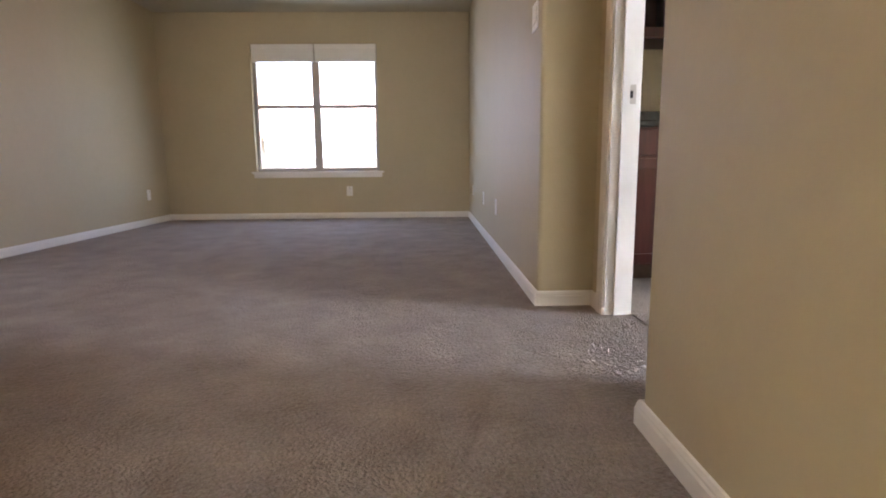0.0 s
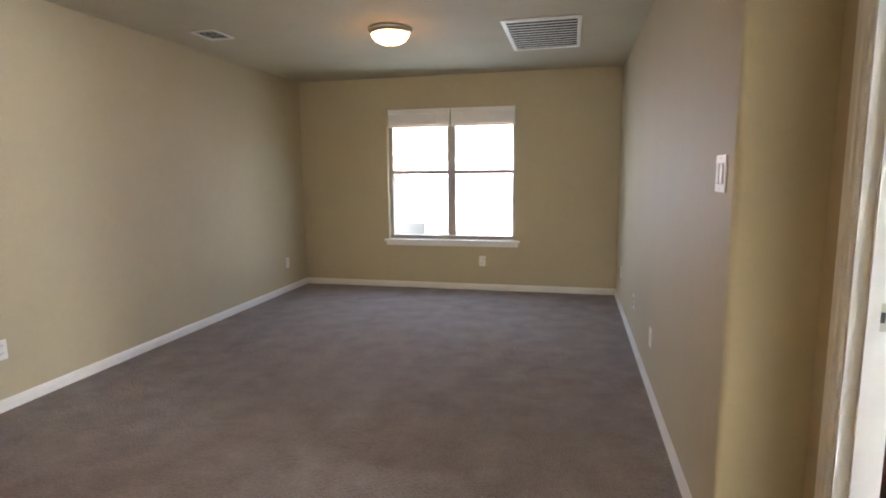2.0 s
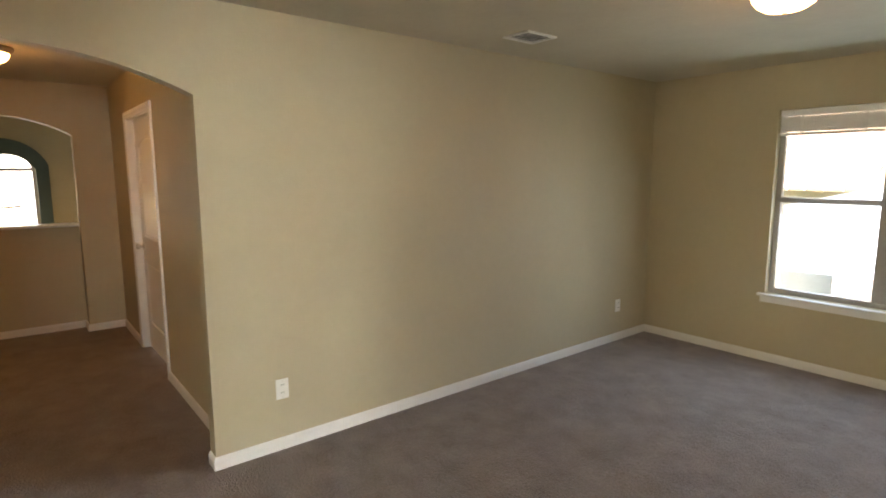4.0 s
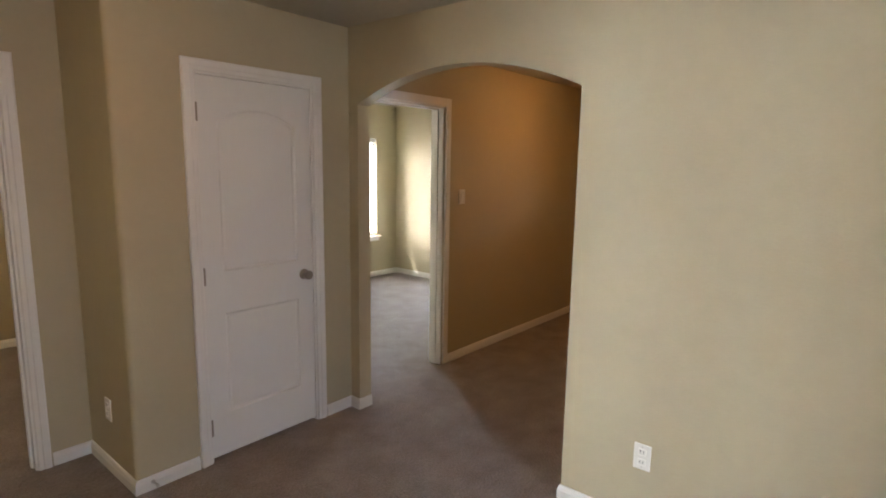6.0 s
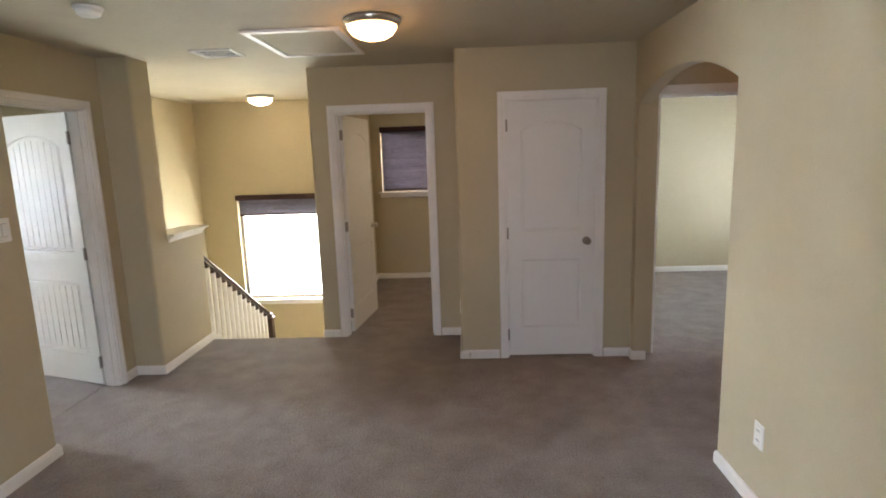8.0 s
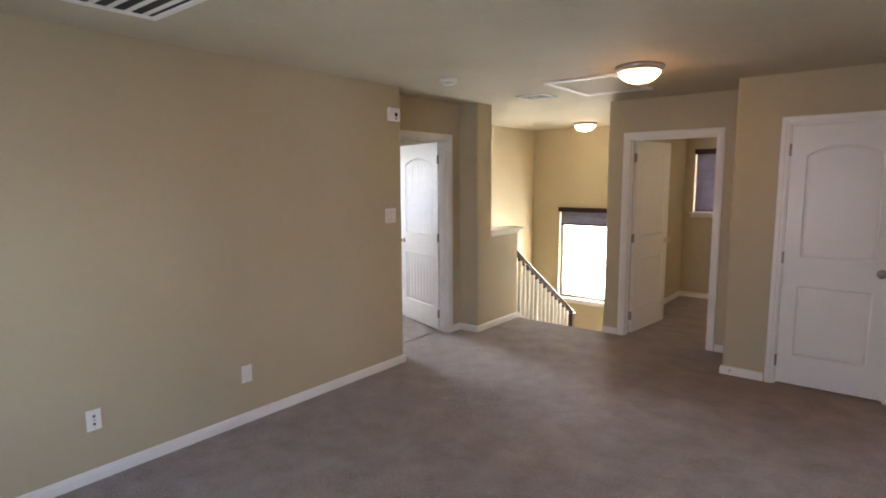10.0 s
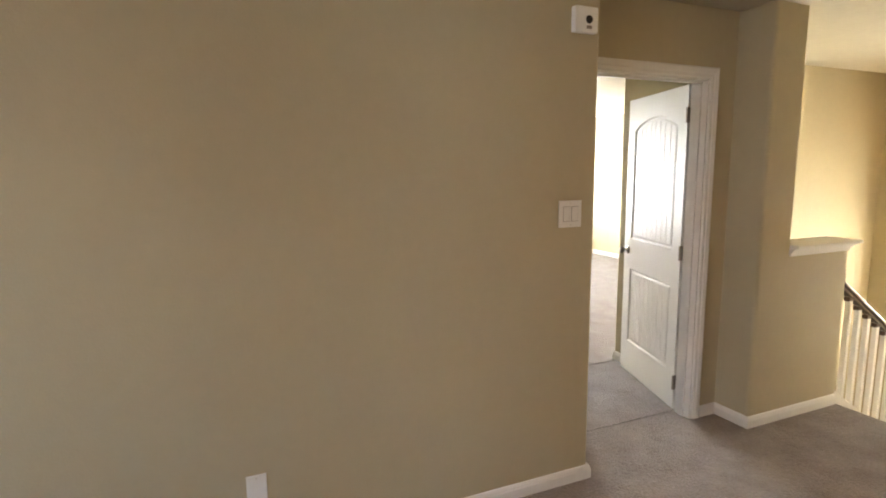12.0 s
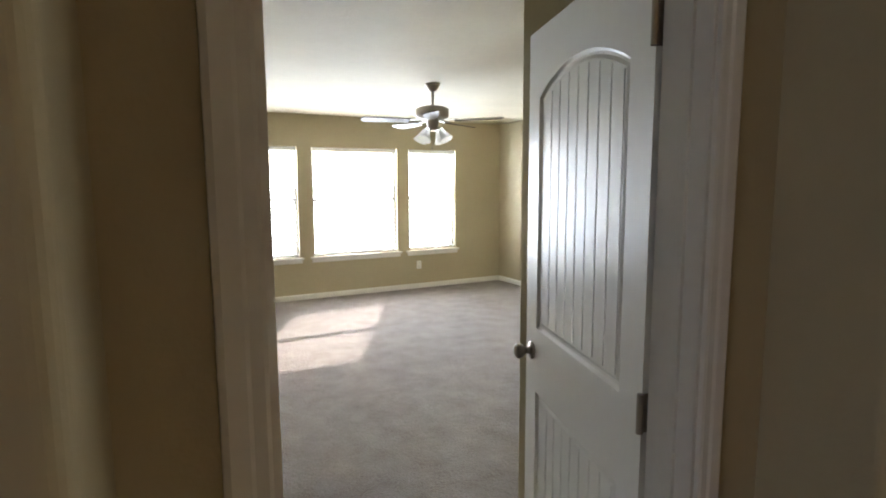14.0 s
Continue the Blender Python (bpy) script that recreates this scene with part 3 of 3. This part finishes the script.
box(cb, -0.045, 0.045, -1.69, -1.60, -0.2745, -0.22, bevel=0.018)
part("newel_cap", cb, DARKWOOD, rail)
# cap of the half wall
cap = thing("half_wall_cap", 0.09, -1.765, 1.045, "white moulded wooden cap on the half wall", "trim", kind="structure")
bm = bmesh.new()
for d, z0, z1 in ((0.012, -0.012, 0.010), (0.022, 0.0101, 0.024), (0.034, 0.0241, 0.036), (0.056, 0.0361, 0.056)):
    box(bm, -0.06 - d, 0.06 + d, -0.28 - d, 0.289, z0, z1, bevel=0.004)
part("cap_board", bm, TRIM, cap)

# ---- doors ----
d1 = thing("door_1", 0, 0, 0, "white two-panel bedroom doorway trim", "door frame", kind="structure")
door_frame(d1, "x", 0.265, 0.38, -1.014, -0.168, DH)
sp = boxes((0.325, 0.365, -0.1855, -0.1835, 0.92, 1.00))
part("strike_plate", sp, NICKEL, d1, "metal strike plate")
part("strike_hole", boxes((0.338, 0.352, -0.1865, -0.1856, 0.945, 0.975)), SLOT, d1)
b1 = thing("bedroom_door", 0.400, -1.000, 0.012, "open white planked door with an arched panel", "door", kind="structure", rz=-18)
leaf(b1, 0.81, 2.045, True, 0.94, BRONZE)
d2 = thing("door_2", 0, 0, 0, "white closet doorway trim", "door frame", kind="structure")
door_frame(d2, "y", -1.57, -1.45, -3.456, -2.738, DH, (False, True))
b2 = thing("closet_door", -2.756, -1.47, 0.018, "closed white two-panel closet door with knob", "door", kind="structure", rz=180)
b2.matrix_world = pose(-2.756, -1.494, 0.018, 0, 0, 180)
leaf(b2, 0.682, 2.037, False, 0.945, BRONZE, front=True)
d3 = thing("door_3", 0, 0, 0, "white doorway trim of the south room", "door frame", kind="structure")
door_frame(d3, "y", TOP_Y - 0.12, TOP_Y, -2.11, -1.27, DH)
b3 = thing("south_room_door", -1.288, TOP_Y - 0.125, 0.012, "half open white two-panel door", "door", kind="structure", rz=-97)
leaf(b3, 0.80, 2.045, False, 0.945)
d4 = thing("door_4", 0, 0, 0, "white doorway trim of the west room", "door frame", kind="structure")
door_frame(d4, "y", -1.62, -1.50, -4.73, -3.92, DH, (False, False))
part("door_casing", boxes((-4.792, -4.736, -1.50, -1.482, 0, 2.135), (-4.736, -3.92, -1.50, -1.482, 2.07, 2.135), bevel=0.004), TRIM, d4)
d5 = thing("door_5", 0, 0, 0, "white doorway trim in the hall", "door frame", kind="structure")
door_frame(d5, "y", 0.25, 0.37, -6.36, -5.36, DH, (True, False))
b5 = thing("hall_door", -5.378, 0.30, 0.014, "closed white hall door", "door", kind="structure", rz=180)
leaf(b5, 0.96, 2.04, False)

# ---- baseboards ----
baseboard((0, YN), (XW, YN), (XW, 0.132), (XW - 0.10, 0.132))
baseboard((0.265, -0.105), (0.265, 0), (0, 0), (0, YN))
baseboard((0.03, -2.04), (0.03, -1.218), (0.265, -1.218), (0.265, -1.078))
baseboard((XW - 0.10, -1.365), (XW, -1.365), (XW, -1.45), (-3.52, -1.45))
baseboard((-2.674, -1.45), (-2.362, -1.45), (-2.362, TOP_Y), (-2.172, TOP_Y))
baseboard((-1.208, TOP_Y), (-1.05, TOP_Y))
baseboard((-3.73, YS), (-1.17, YS), (-1.17, TOP_Y - 0.12))
baseboard((-6.42, 0.25), (HX, 0.25), (HX, -0.08), (-7.50, -0.08), (-7.50, -1.22), (HX, -1.22), (HX, -1.50), (-4.795, -1.50))
baseboard((XW - 0.12, 0.25), (-5.30, 0.25))
baseboard((WX, -1.62), (WX, YS), (XW - 0.12, YS))
baseboard((1.32, BY), (BX, BY), (BX, YB))
baseboard((0.46, -1.33), (1.32, -1.33), (1.32, BY))

# ---- windows ----
window("window_1", "y", YN, YN + 0.14, -2.63, -1.115, 0.585, 2.10, 1, "four-pane window of the loft with a white sill", True, (-1.872,))
for u0, u1 in ((-2.615, -1.882), (-1.862, -1.13)):
    bl = thing("raised_blind", 0, 0, 0, "white blind pulled up under the window head", "blind", "raised loft blinds")
    part("headrail", boxes((u0, u1, YN + 0.005, YN + 0.05, 2.045, 2.095), bevel=0.003), BLIND, bl)
    for k in range(9):
        sag = 0.0016 * ((k * 5) % 3)
        part("slat", boxes((u0 + 0.004, u1 - 0.004, YN + 0.004 + sag, YN + 0.052 + sag, 2.0290 - k * 0.0135, 2.0402 - k * 0.0135)), BLIND, bl)
    part("bottom_rail", boxes((u0, u1, YN + 0.006, YN + 0.052, 1.894, 1.916), bevel=0.003), BLIND, bl)
    for u in (u0 + 0.16, u1 - 0.16):
        part("ladder_tape", boxes((u - 0.012, u + 0.012, YN + 0.002, YN + 0.0035, 1.90, 2.046)), BLIND, bl)
window("window_2", "y", YS - 0.14, YS, -0.45, 0.73, -0.26, 1.16, -1, "tall stairwell window above the landing", False, ())
window("window_3", "y", YS - 0.14, YS, -2.44, -1.30, 1.20, 2.03, -1, "wide south room window behind a woven shade", False, (-1.87,))
window("window_4", "y", YS - 0.14, YS, -6.86, -6.06, 0.60, 1.99, -1, "single-hung window of the west room", True)
window("window_5", "x", WX - 0.12, WX, -3.52, -2.74, 0.18, 1.48, -1, "tall arched window of the west room", False, (), 0.40)
for i, (y0, y1) in enumerate(BED_WIN):
    window("window_%d" % (6 + i), "x", BX, BX + 0.14, y0, y1, 0.57, 2.04, 1, "bedroom window with a white sill and blind", True)
    blind("x", BX + 0.030, y0 + 0.012, y1 - 0.012, 0.60, 2.03, 0.056 if i == 1 else 0.043, 0.12 if i == 1 else -0.45, "lowered white slatted blind in the bedroom window")
window("window_9", "x", -10.64, -10.50, -0.94, -0.27, 0.62, 1.65, -1, "arched foyer window in a wall coloured as shade", False, (), 0.30, False)
blind("y", YS - 0.03, -6.85, -6.07, 0.63, 1.98, 0.040, -0.35, "lowered white slatted blind in the west room")
blind("x", WX - 0.035, -3.51, -2.75, 0.20, 1.47, 0.040, 0.35, "lowered white blind under an arched window")


def roller(u0, u1, z0, z1, bottom, label):
    """A woven roller shade with a dark valance on the south wall."""
    r = thing("roller_shade", 0, 0, 0, label, "shade", "woven window shades")
    part("valance", boxes((u0 - 0.02, u1 + 0.02, YS + 0.001, YS + 0.055, z1 - 0.07, z1), bevel=0.004), VALANCE, r, "dark brown valance")
    part("shade_cloth", boxes((u0 + 0.03, u1, YS - 0.028, YS - 0.025, bottom + 0.02, z1 - 0.03)), CLOTH, r, "slubby woven cloth")
    part("hem_bar", boxes((u0 + 0.03, u1, YS - 0.036, YS - 0.017, bottom, bottom + 0.024), bevel=0.004), VALANCE, r)
    return r


roller(-2.42, -1.32, 1.20, 2.06, 1.215, "lowered grey woven shade with a dark valance")
roller(-0.45, 0.71, -0.26, 1.215, 0.925, "half raised woven shade above the landing")


# ---- ceiling fixtures ----
def dome_lamp(x, y, glow, label):
    d = thing("ceiling_lamp", x, y, ZC, label, "ceiling lamp", "flush dome ceiling lamps")
    part("pan", lathe(bmesh.new(), [(0.165, 0), (0.170, -0.012), (0.160, -0.030), (0.145, -0.042)], n=36), NICKEL, d, "brushed metal rim", True)
    part("shade", lathe(bmesh.new(), [(0.143, -0.040), (0.138, -0.060), (0.118, -0.085), (0.085, -0.105), (0.045, -0.116), (0.012, -0.119)], n=36), glow, d, "glowing white glass bowl", True)
    part("finial", lathe(bmesh.new(), [(0.010, -0.119), (0.012, -0.126), (0.005, -0.134)], n=12), NICKEL, d)
    return d


dome_lamp(-1.87, 2.26, DOME, "lit glass dome lamp with a metal rim")
dome_lamp(-1.91, -0.45, DOME, "lit glass dome lamp beside the attic hatch")
dome_lamp(0.04, -3.90, PALE_DOME, "lit glass dome lamp above the stairs")
# added out of view to lift the dark south room carpet
dome_lamp(-2.7, -3.35, FILL_DOME, "added fill lamp of the south room, out of view")
dome_lamp(-5.72, -0.67, WARM_DOME, "warm lit dome lamp in the hall")


def vent(x0, x1, y0, y1, slats, along, label):
    v = thing("ceiling_vent", (x0 + x1) / 2, (y0 + y1) / 2, ZC, label, "vent", "ceiling air vents")
    w, h, t = (x1 - x0) / 2, (y1 - y0) / 2, 0.032 if slats > 10 else 0.022
    part("frame", boxes((-w, w, -h, -h + t, -0.012, -0.001), (-w, w, h - t, h, -0.012, -0.001), (-w, -w + t, -h + t, h - t, -0.012, -0.001), (w - t, w, -h + t, h - t, -0.012, -0.001), bevel=0.003), PLASTIC, v)
    # flat black sheet; the duct's darkness is put into its colour
    part("backing", boxes((-w + t, w - t, -h + t, h - t, -0.0030, -0.001)), SLOT, v, "black plate that stands for the unlit duct")
    a, b = (h - t, w - t) if along == "x" else (w - t, h - t)
    for k in range(slats):
        c = -a + (k + 0.5) * 2 * a / slats
        bm = bmesh.new()
        q = (0.19 if slats > 10 else 0.08) * a * 2 / slats
        pts = [(c - q, -0.0050), (c - q + 0.001, -0.0062), (c + q, -0.0052), (c + q - 0.001, -0.0040)]
        extrude(bm, pts, along, -b, b)
        part("slat", bm, PLASTIC, v)
    return v


vent(-1.03, -0.45, 2.25, 3.25, 12, "x", "large white return-air grille in the ceiling")
vent(-3.365, -3.15, 1.91, 2.18, 7, "y", "small white louvred ceiling vent")
vent(-0.80, -0.50, -1.37, -1.08, 8, "x", "small white louvred ceiling vent by the stairs")
hatch = thing("attic_hatch", -1.38, -1.01, ZC, "framed attic access panel in the ceiling", "hatch")
part("panel", boxes((-0.26, 0.26, -0.38, 0.38, -0.006, -0.001)), CEIL, hatch)
w, h = 0.31, 0.43
part("frame", boxes((-w, w, -h, -h + 0.05, -0.018, -0.0005), (-w, w, h - 0.05, h, -0.018, -0.0005), (-w, -w + 0.05, -h + 0.05, h - 0.05, -0.018, -0.0005), (w - 0.05, w, -h + 0.05, h - 0.05, -0.018, -0.0005), bevel=0.005), TRIM, hatch, "white painted trim")
sm = thing("smoke_detector", -0.56, 0.04, ZC, "round white smoke detector on the ceiling", "smoke detector")
part("base", lathe(bmesh.new(), [(0.068, 0), (0.070, -0.012), (0.064, -0.018)], n=28), PLASTIC, sm, "", True)
part("cover", lathe(bmesh.new(), [(0.060, -0.018), (0.055, -0.038), (0.040, -0.046), (0.01, -0.048)], n=28), PLASTIC, sm, "", True)


# ---- plates on the walls ----
def plate(name, x, y, z, rz, w, h, label, category, kind_of):
    """A wall plate that faces local -y."""
    p = thing(name, x, y, z, label, category, "white wall plates", rz=rz)
    part("cover", boxes((-w / 2, w / 2, -0.007, -0.0005, -h / 2, h / 2), bevel=0.002), PLASTIC, p)
    if kind_of == "outlet":
        for dz in (-0.024, 0.024):
            part("socket", boxes((-0.017, 0.017, -0.0095, -0.0072, dz - 0.014, dz + 0.014), bevel=0.003), PLASTIC, p)
            for dx in (-0.007, 0.007):
                part("slot", boxes((dx - 0.0015, dx + 0.0015, -0.0100, -0.0096, dz - 0.003, dz + 0.008)), SLOT, p)
    elif kind_of == "cable":
        for dz in (-0.022, 0.0, 0.022):
            part("jack", boxes((-0.006, 0.006, -0.0100, -0.0072, dz - 0.006, dz + 0.006)), SLOT if dz else NICKEL, p)
    elif kind_of == "switch":
        n = 2 if w > 0.1 else 1
        for k in range(n):
            c = (k - (n - 1) / 2) * 0.046
            # solid grey rim in place of the shade round the rocker
            part("rocker_shade_rim", boxes((c - 0.0185, c + 0.0185, -0.0084, -0.0072, -0.0355, 0.0355)), VINYL, p, "grey rim coloured as a shadow gap")
            part("rocker", boxes((c - 0.016, c + 0.016, -0.0115, -0.0072, -0.033, 0.033), bevel=0.002), PLASTIC, p)
    for dz in (-h / 2 + 0.012, h / 2 - 0.012):
        part("screw", lathe(bmesh.new(), [(0.003, -0.0078), (0.003, -0.0071)], 0, 0, dz, 8, "y"), NICKEL, p)
    return p


OUT = "white duplex outlet above the baseboard"
plate("wall_outlet", -1.495, YN, 0.34, 0, 0.075, 0.118, OUT, "outlet", "outlet")
plate("wall_outlet", XW, 0.518, 0.365, 90, 0.075, 0.118, OUT, "outlet", "outlet")
plate("wall_outlet", XW, 3.85, 0.34, 90, 0.075, 0.118, OUT, "outlet", "outlet")
plate("wall_outlet", 0, 3.70, 0.37, -90, 0.075, 0.118, OUT, "outlet", "outlet")
plate("cable_plate", 0, 2.53, 0.35, -90, 0.075, 0.118, "white wall plate with dark cable jacks", "wall plate", "cable")
plate("blank_plate", 0, 1.59, 0.345, -90, 0.075, 0.118, "plain white blank wall plate", "wall plate", "blank")
plate("light_switch", 0, 0.148, 1.355, -90, 0.125, 0.125, "white double rocker switch by the corner", "switch", "switch")
plate("light_switch", -4.96, -1.50, 1.375, 180, 0.075, 0.118, "white single switch on the hall wall", "switch", "switch")
plate("wall_outlet", BX, -3.48, 0.35, -90, 0.075, 0.118, OUT, "outlet", "outlet")
plate("wall_outlet", -2.362, -1.76, 0.35, 90, 0.075, 0.118, OUT, "outlet", "outlet")
ch = thing("door_chime", 0, 0.105, 2.215, "square white sensor box high on the wall", "sensor", rz=-90)
part("body", boxes((-0.062, 0.062, -0.035, -0.0005, -0.055, 0.055), bevel=0.006), PLASTIC, ch)
part("lens", lathe(bmesh.new(), [(0.016, -0.039), (0.018, -0.0352)], 0.012, 0, 0.0, 16, "y"), SLOT, ch, "dark round lens")
part("grille", boxes((-0.002, 0.026, -0.037, -0.0351, -0.040, -0.026)), BRONZE, ch)
ds = thing("door_stop", -2.43, -1.436, 0.045, "small spring door stop on the baseboard", "door stop")
part("spring", lathe(bmesh.new(), [(0.010, 0.0), (0.010, 0.006), (0.005, 0.008), (0.005, 0.045), (0.008, 0.047), (0.008, 0.058)], 0, 0, 0, 12, "y"), NICKEL, ds)

# ---- niche and foyer ----
structure("niche_sill", boxes((-7.63, -7.40, -1.219, -0.081, 1.071, 1.097), bevel=0.006), TRIM, "white wooden sill of the arched niche", "sill")
pl = thing("pendant_lamp", -9.0, -0.72, 3.4, "hanging bowl lamp in the foyer", "pendant lamp")
part("rod", lathe(bmesh.new(), [(0.06, 0), (0.06, -0.02), (0.008, -0.03), (0.008, -2.20)], n=12), BRONZE, pl)
part("bowl", lathe(bmesh.new(), [(0.21, -2.20), (0.20, -2.25), (0.14, -2.31), (0.05, -2.34), (0.01, -2.345)], n=28), PALE_DOME, pl, "glowing glass bowl", True)
part("rim", lathe(bmesh.new(), [(0.215, -2.175), (0.225, -2.19), (0.215, -2.199)], n=28), BRONZE, pl)

# ---- built-in bar cabinets beside the bedroom door ----
CF = 0.50


def cabinet(name, x0, w, z0, h, y0, y1, label, drawer, glass):
    c = thing(name, x0, y0, z0, label, "cabinet", "cherry built-in cabinets")
    d = y1 - y0
    toe = 0.09 if drawer else 0.0
    if glass:
        part("body", boxes((0.001, w - 0.001, d - 0.018, d, 0, h), (0.001, 0.019, 0.022, d - 0.018, 0, h), (w - 0.019, w - 0.001, 0.022, d - 0.018, 0, h),
                           (0.019, w - 0.019, 0.022, d - 0.018, 0, 0.018), (0.019, w - 0.019, 0.022, d - 0.018, h - 0.018, h)), CHERRY, c)
        for z in (0.32, 0.58):
            part("shelf", boxes((0.02, w - 0.02, 0.05, d - 0.019, z, z + 0.016)), CHERRY, c)
    else:
        part("body", boxes((0.001, w - 0.001, 0.022, d, toe, h)), CHERRY, c)
        part("toe_kick", boxes((0.001, w - 0.001, 0.075, d, 0, toe - 0.001)), DARKWOOD, c)
    spans = []
    if drawer:
        part("drawer_front", boxes((0.006, w - 0.006, 0.0, 0.021, h - 0.155, h - 0.012), bevel=0.005), CHERRY, c)
        spans.append((toe + 0.01, h - 0.17))
    else:
        spans.append((0.006, h - 0.006))
    for q0, q1 in spans:
        t = 0.058
        a, b = 0.006, w - 0.006
        dr = part("cabinet_door", boxes((a, a + t, 0, 0.021, q0, q1), (b - t, b, 0, 0.021, q0, q1), (a + t, b - t, 0, 0.021, q0, q0 + t), (a + t, b - t, 0, 0.021, q1 - t, q1), bevel=0.004), CHERRY, c)
        part("door_panel", boxes((a + t - 0.004, b - t + 0.004, 0.009, 0.013, q0 + t - 0.004, q1 - t + 0.004)), GLASS if glass else CHERRY, dr)
    return c


for k in range(3):
    cabinet("base_cabinet", 0.52 + k * 0.45, 0.45, 0.0, 0.865, CF, YB - 0.002, "cherry base cabinet with a drawer under a black counter", True, False)
for k in range(3):
    cabinet("wall_cabinet", 0.52 + k * 0.45, 0.45, 1.39, 0.95, 0.77, YB - 0.002, "cherry wall cabinet with glass doors", False, True)
ct = thing("countertop", 0.50, CF, 0.866, "polished black stone counter with a low backsplash", "countertop")
part("slab", boxes((0.0, 1.40, -0.02, YB - CF - 0.003, 0, 0.034), bevel=0.006), STONE, ct)
part("backsplash", boxes((0.0, 1.40, YB - CF - 0.022, YB - CF - 0.003, 0.0345, 0.135), bevel=0.003), STONE, ct)
plan("wall_alcove_west", [(0.38, 0.12), (0.50, 0.12), (0.50, YB), (0.38, YB)], 0, ZC)

# unseen partition, added to keep bedroom daylight off the cabinets
plan("wall_alcove_light_block", [(1.92, -0.15), (2.02, -0.15), (2.02, YB), (1.92, YB)], 0, ZC)

# ---- ceiling fan ----
FX, FY = 4.18, -2.38
fan = thing("ceiling_fan", FX, FY, ZC, "pewter ceiling fan with dark blades and glass lights", "ceiling fan")
part("canopy", lathe(bmesh.new(), [(0.070, 0), (0.066, -0.02), (0.035, -0.065), (0.016, -0.075)], n=24), BRONZE, fan, "", True)
part("downrod", lathe(bmesh.new(), [(0.013, -0.07), (0.013, -0.20)], n=12), BRONZE, fan)
part("motor", lathe(bmesh.new(), [(0.03, -0.19), (0.11, -0.205), (0.150, -0.225), (0.155, -0.29), (0.13, -0.315), (0.06, -0.325), (0.05, -0.40), (0.03, -0.42)], n=32), BRONZE, fan, "round pewter motor housing", True)
first = None
for k in range(5):
    if first is None:
        bm = extrude(bmesh.new(), [(0.22, -0.045), (0.30, -0.058), (0.62, -0.068), (0.66, -0.045), (0.67, 0.0), (0.66, 0.045), (0.62, 0.068), (0.30, 0.058), (0.22, 0.045)], "z", -0.004, 0.004)
        first = part("blade", bm, DARKWOOD, fan, "dark wooden blade")
        blade = first
        im = boxes((0.12, 0.25, -0.02, 0.02, -0.002, 0.006), bevel=0.002)
        iron0 = part("blade_iron", im, BRONZE, fan)
        iron = iron0
    else:
        blade, iron = new("blade", first.data), new("blade_iron", iron0.data)
        blade.parent = iron.parent = fan
    blade.matrix_basis = pose(0, 0, -0.335, 12, 0, 72 * k + 8)
    iron.matrix_basis = pose(0, 0, -0.327, 0, 0, 72 * k + 8)
for k in range(4):
    s = math.radians(90 * k + 30)
    bm = lathe(bmesh.new(), [(0.022, 0.0), (0.03, -0.03), (0.045, -0.075), (0.066, -0.12), (0.062, -0.121), (0.020, -0.02)], n=20)
    o = part("lamp_shade", bm, FROST, fan, "frosted glass bell shade", True)
    o.matrix_basis = Matrix.Translation((0.085 * math.cos(s), 0.085 * math.sin(s), -0.41)) @ Matrix.Rotation(s, 4, "Z") @ Matrix.Rotation(-0.55, 4, "Y")
    am = lathe(bmesh.new(), [(0.008, -0.03), (0.008, 0.09)], n=8, axis="x")
    o = part("lamp_arm", am, BRONZE, fan)
    o.matrix_basis = Matrix.Translation((0, 0, -0.40)) @ Matrix.Rotation(s, 4, "Z")
for dx, l in ((0.02, 0.16), (-0.015, 0.11)):
    part("pull_chain", lathe(bmesh.new(), [(0.0015, -0.41), (0.0015, -0.41 - l), (0.006, -0.411 - l), (0.006, -0.44 - l)], dx, 0, 0, 8), BRONZE, fan)

# ---- outside ----
structure("ground", boxes((-600, 600, -600, 600, -3.05, -2.95)), GRASS, "lawn round the house", "ground")
nh = thing("neighbour_house", -2.0, 11.5, -2.95, "pale stucco house with a clay tile roof", "house")
part("wall", boxes((-7, 7, 0, 7, 0, 4.2)), STUCCO, nh)
bm = extrude(bmesh.new(), [(-0.5, 4.2), (3.5, 6.0), (7.5, 4.2)], "x", -7.4, 7.4)
roof = part("roof", bm, ROOFTILE, nh)
tile = None
for r in range(4):
    for k in range(48):
        if tile is None:
            tb = bmesh.new()
            n = 6
            lo = [(0.14 * math.cos(math.pi * i / n), 0.07 * math.sin(math.pi * i / n)) for i in range(n + 1)]
            a = [tb.verts.new((x, 0, z)) for x, z in lo]
            b = [tb.verts.new((x, 0.55, z + 0.02)) for x, z in lo]
            for i in range(n):
                tb.faces.new((a[i], a[i + 1], b[i + 1], b[i]))
            tb.faces.new(a)
            o = tile = part("roof_tile", tb, ROOFTILE, roof)
        else:
            o = new("roof_tile", tile.data)
            o.parent = roof
        o.matrix_basis = pose(-7.2 + k * 0.30, -0.52 + r * 0.5, 4.20 + r * 0.225, 24, 0, 0)
part("chimney", boxes((-2.0, -0.9, -0.55, -0.05, 0, 3.6), bevel=0.02), STONEWALL, nh, "grey stone pier")
# outer shell of the house, closing what the windows could look into
for n_, q in (("wall_outer_foyer", (-10.64, -7.61, 1.53, 1.65, -2.95, 3.4)),):
    structure(n_, boxes(q), STUCCO, "pale stucco outside wall", "wall")
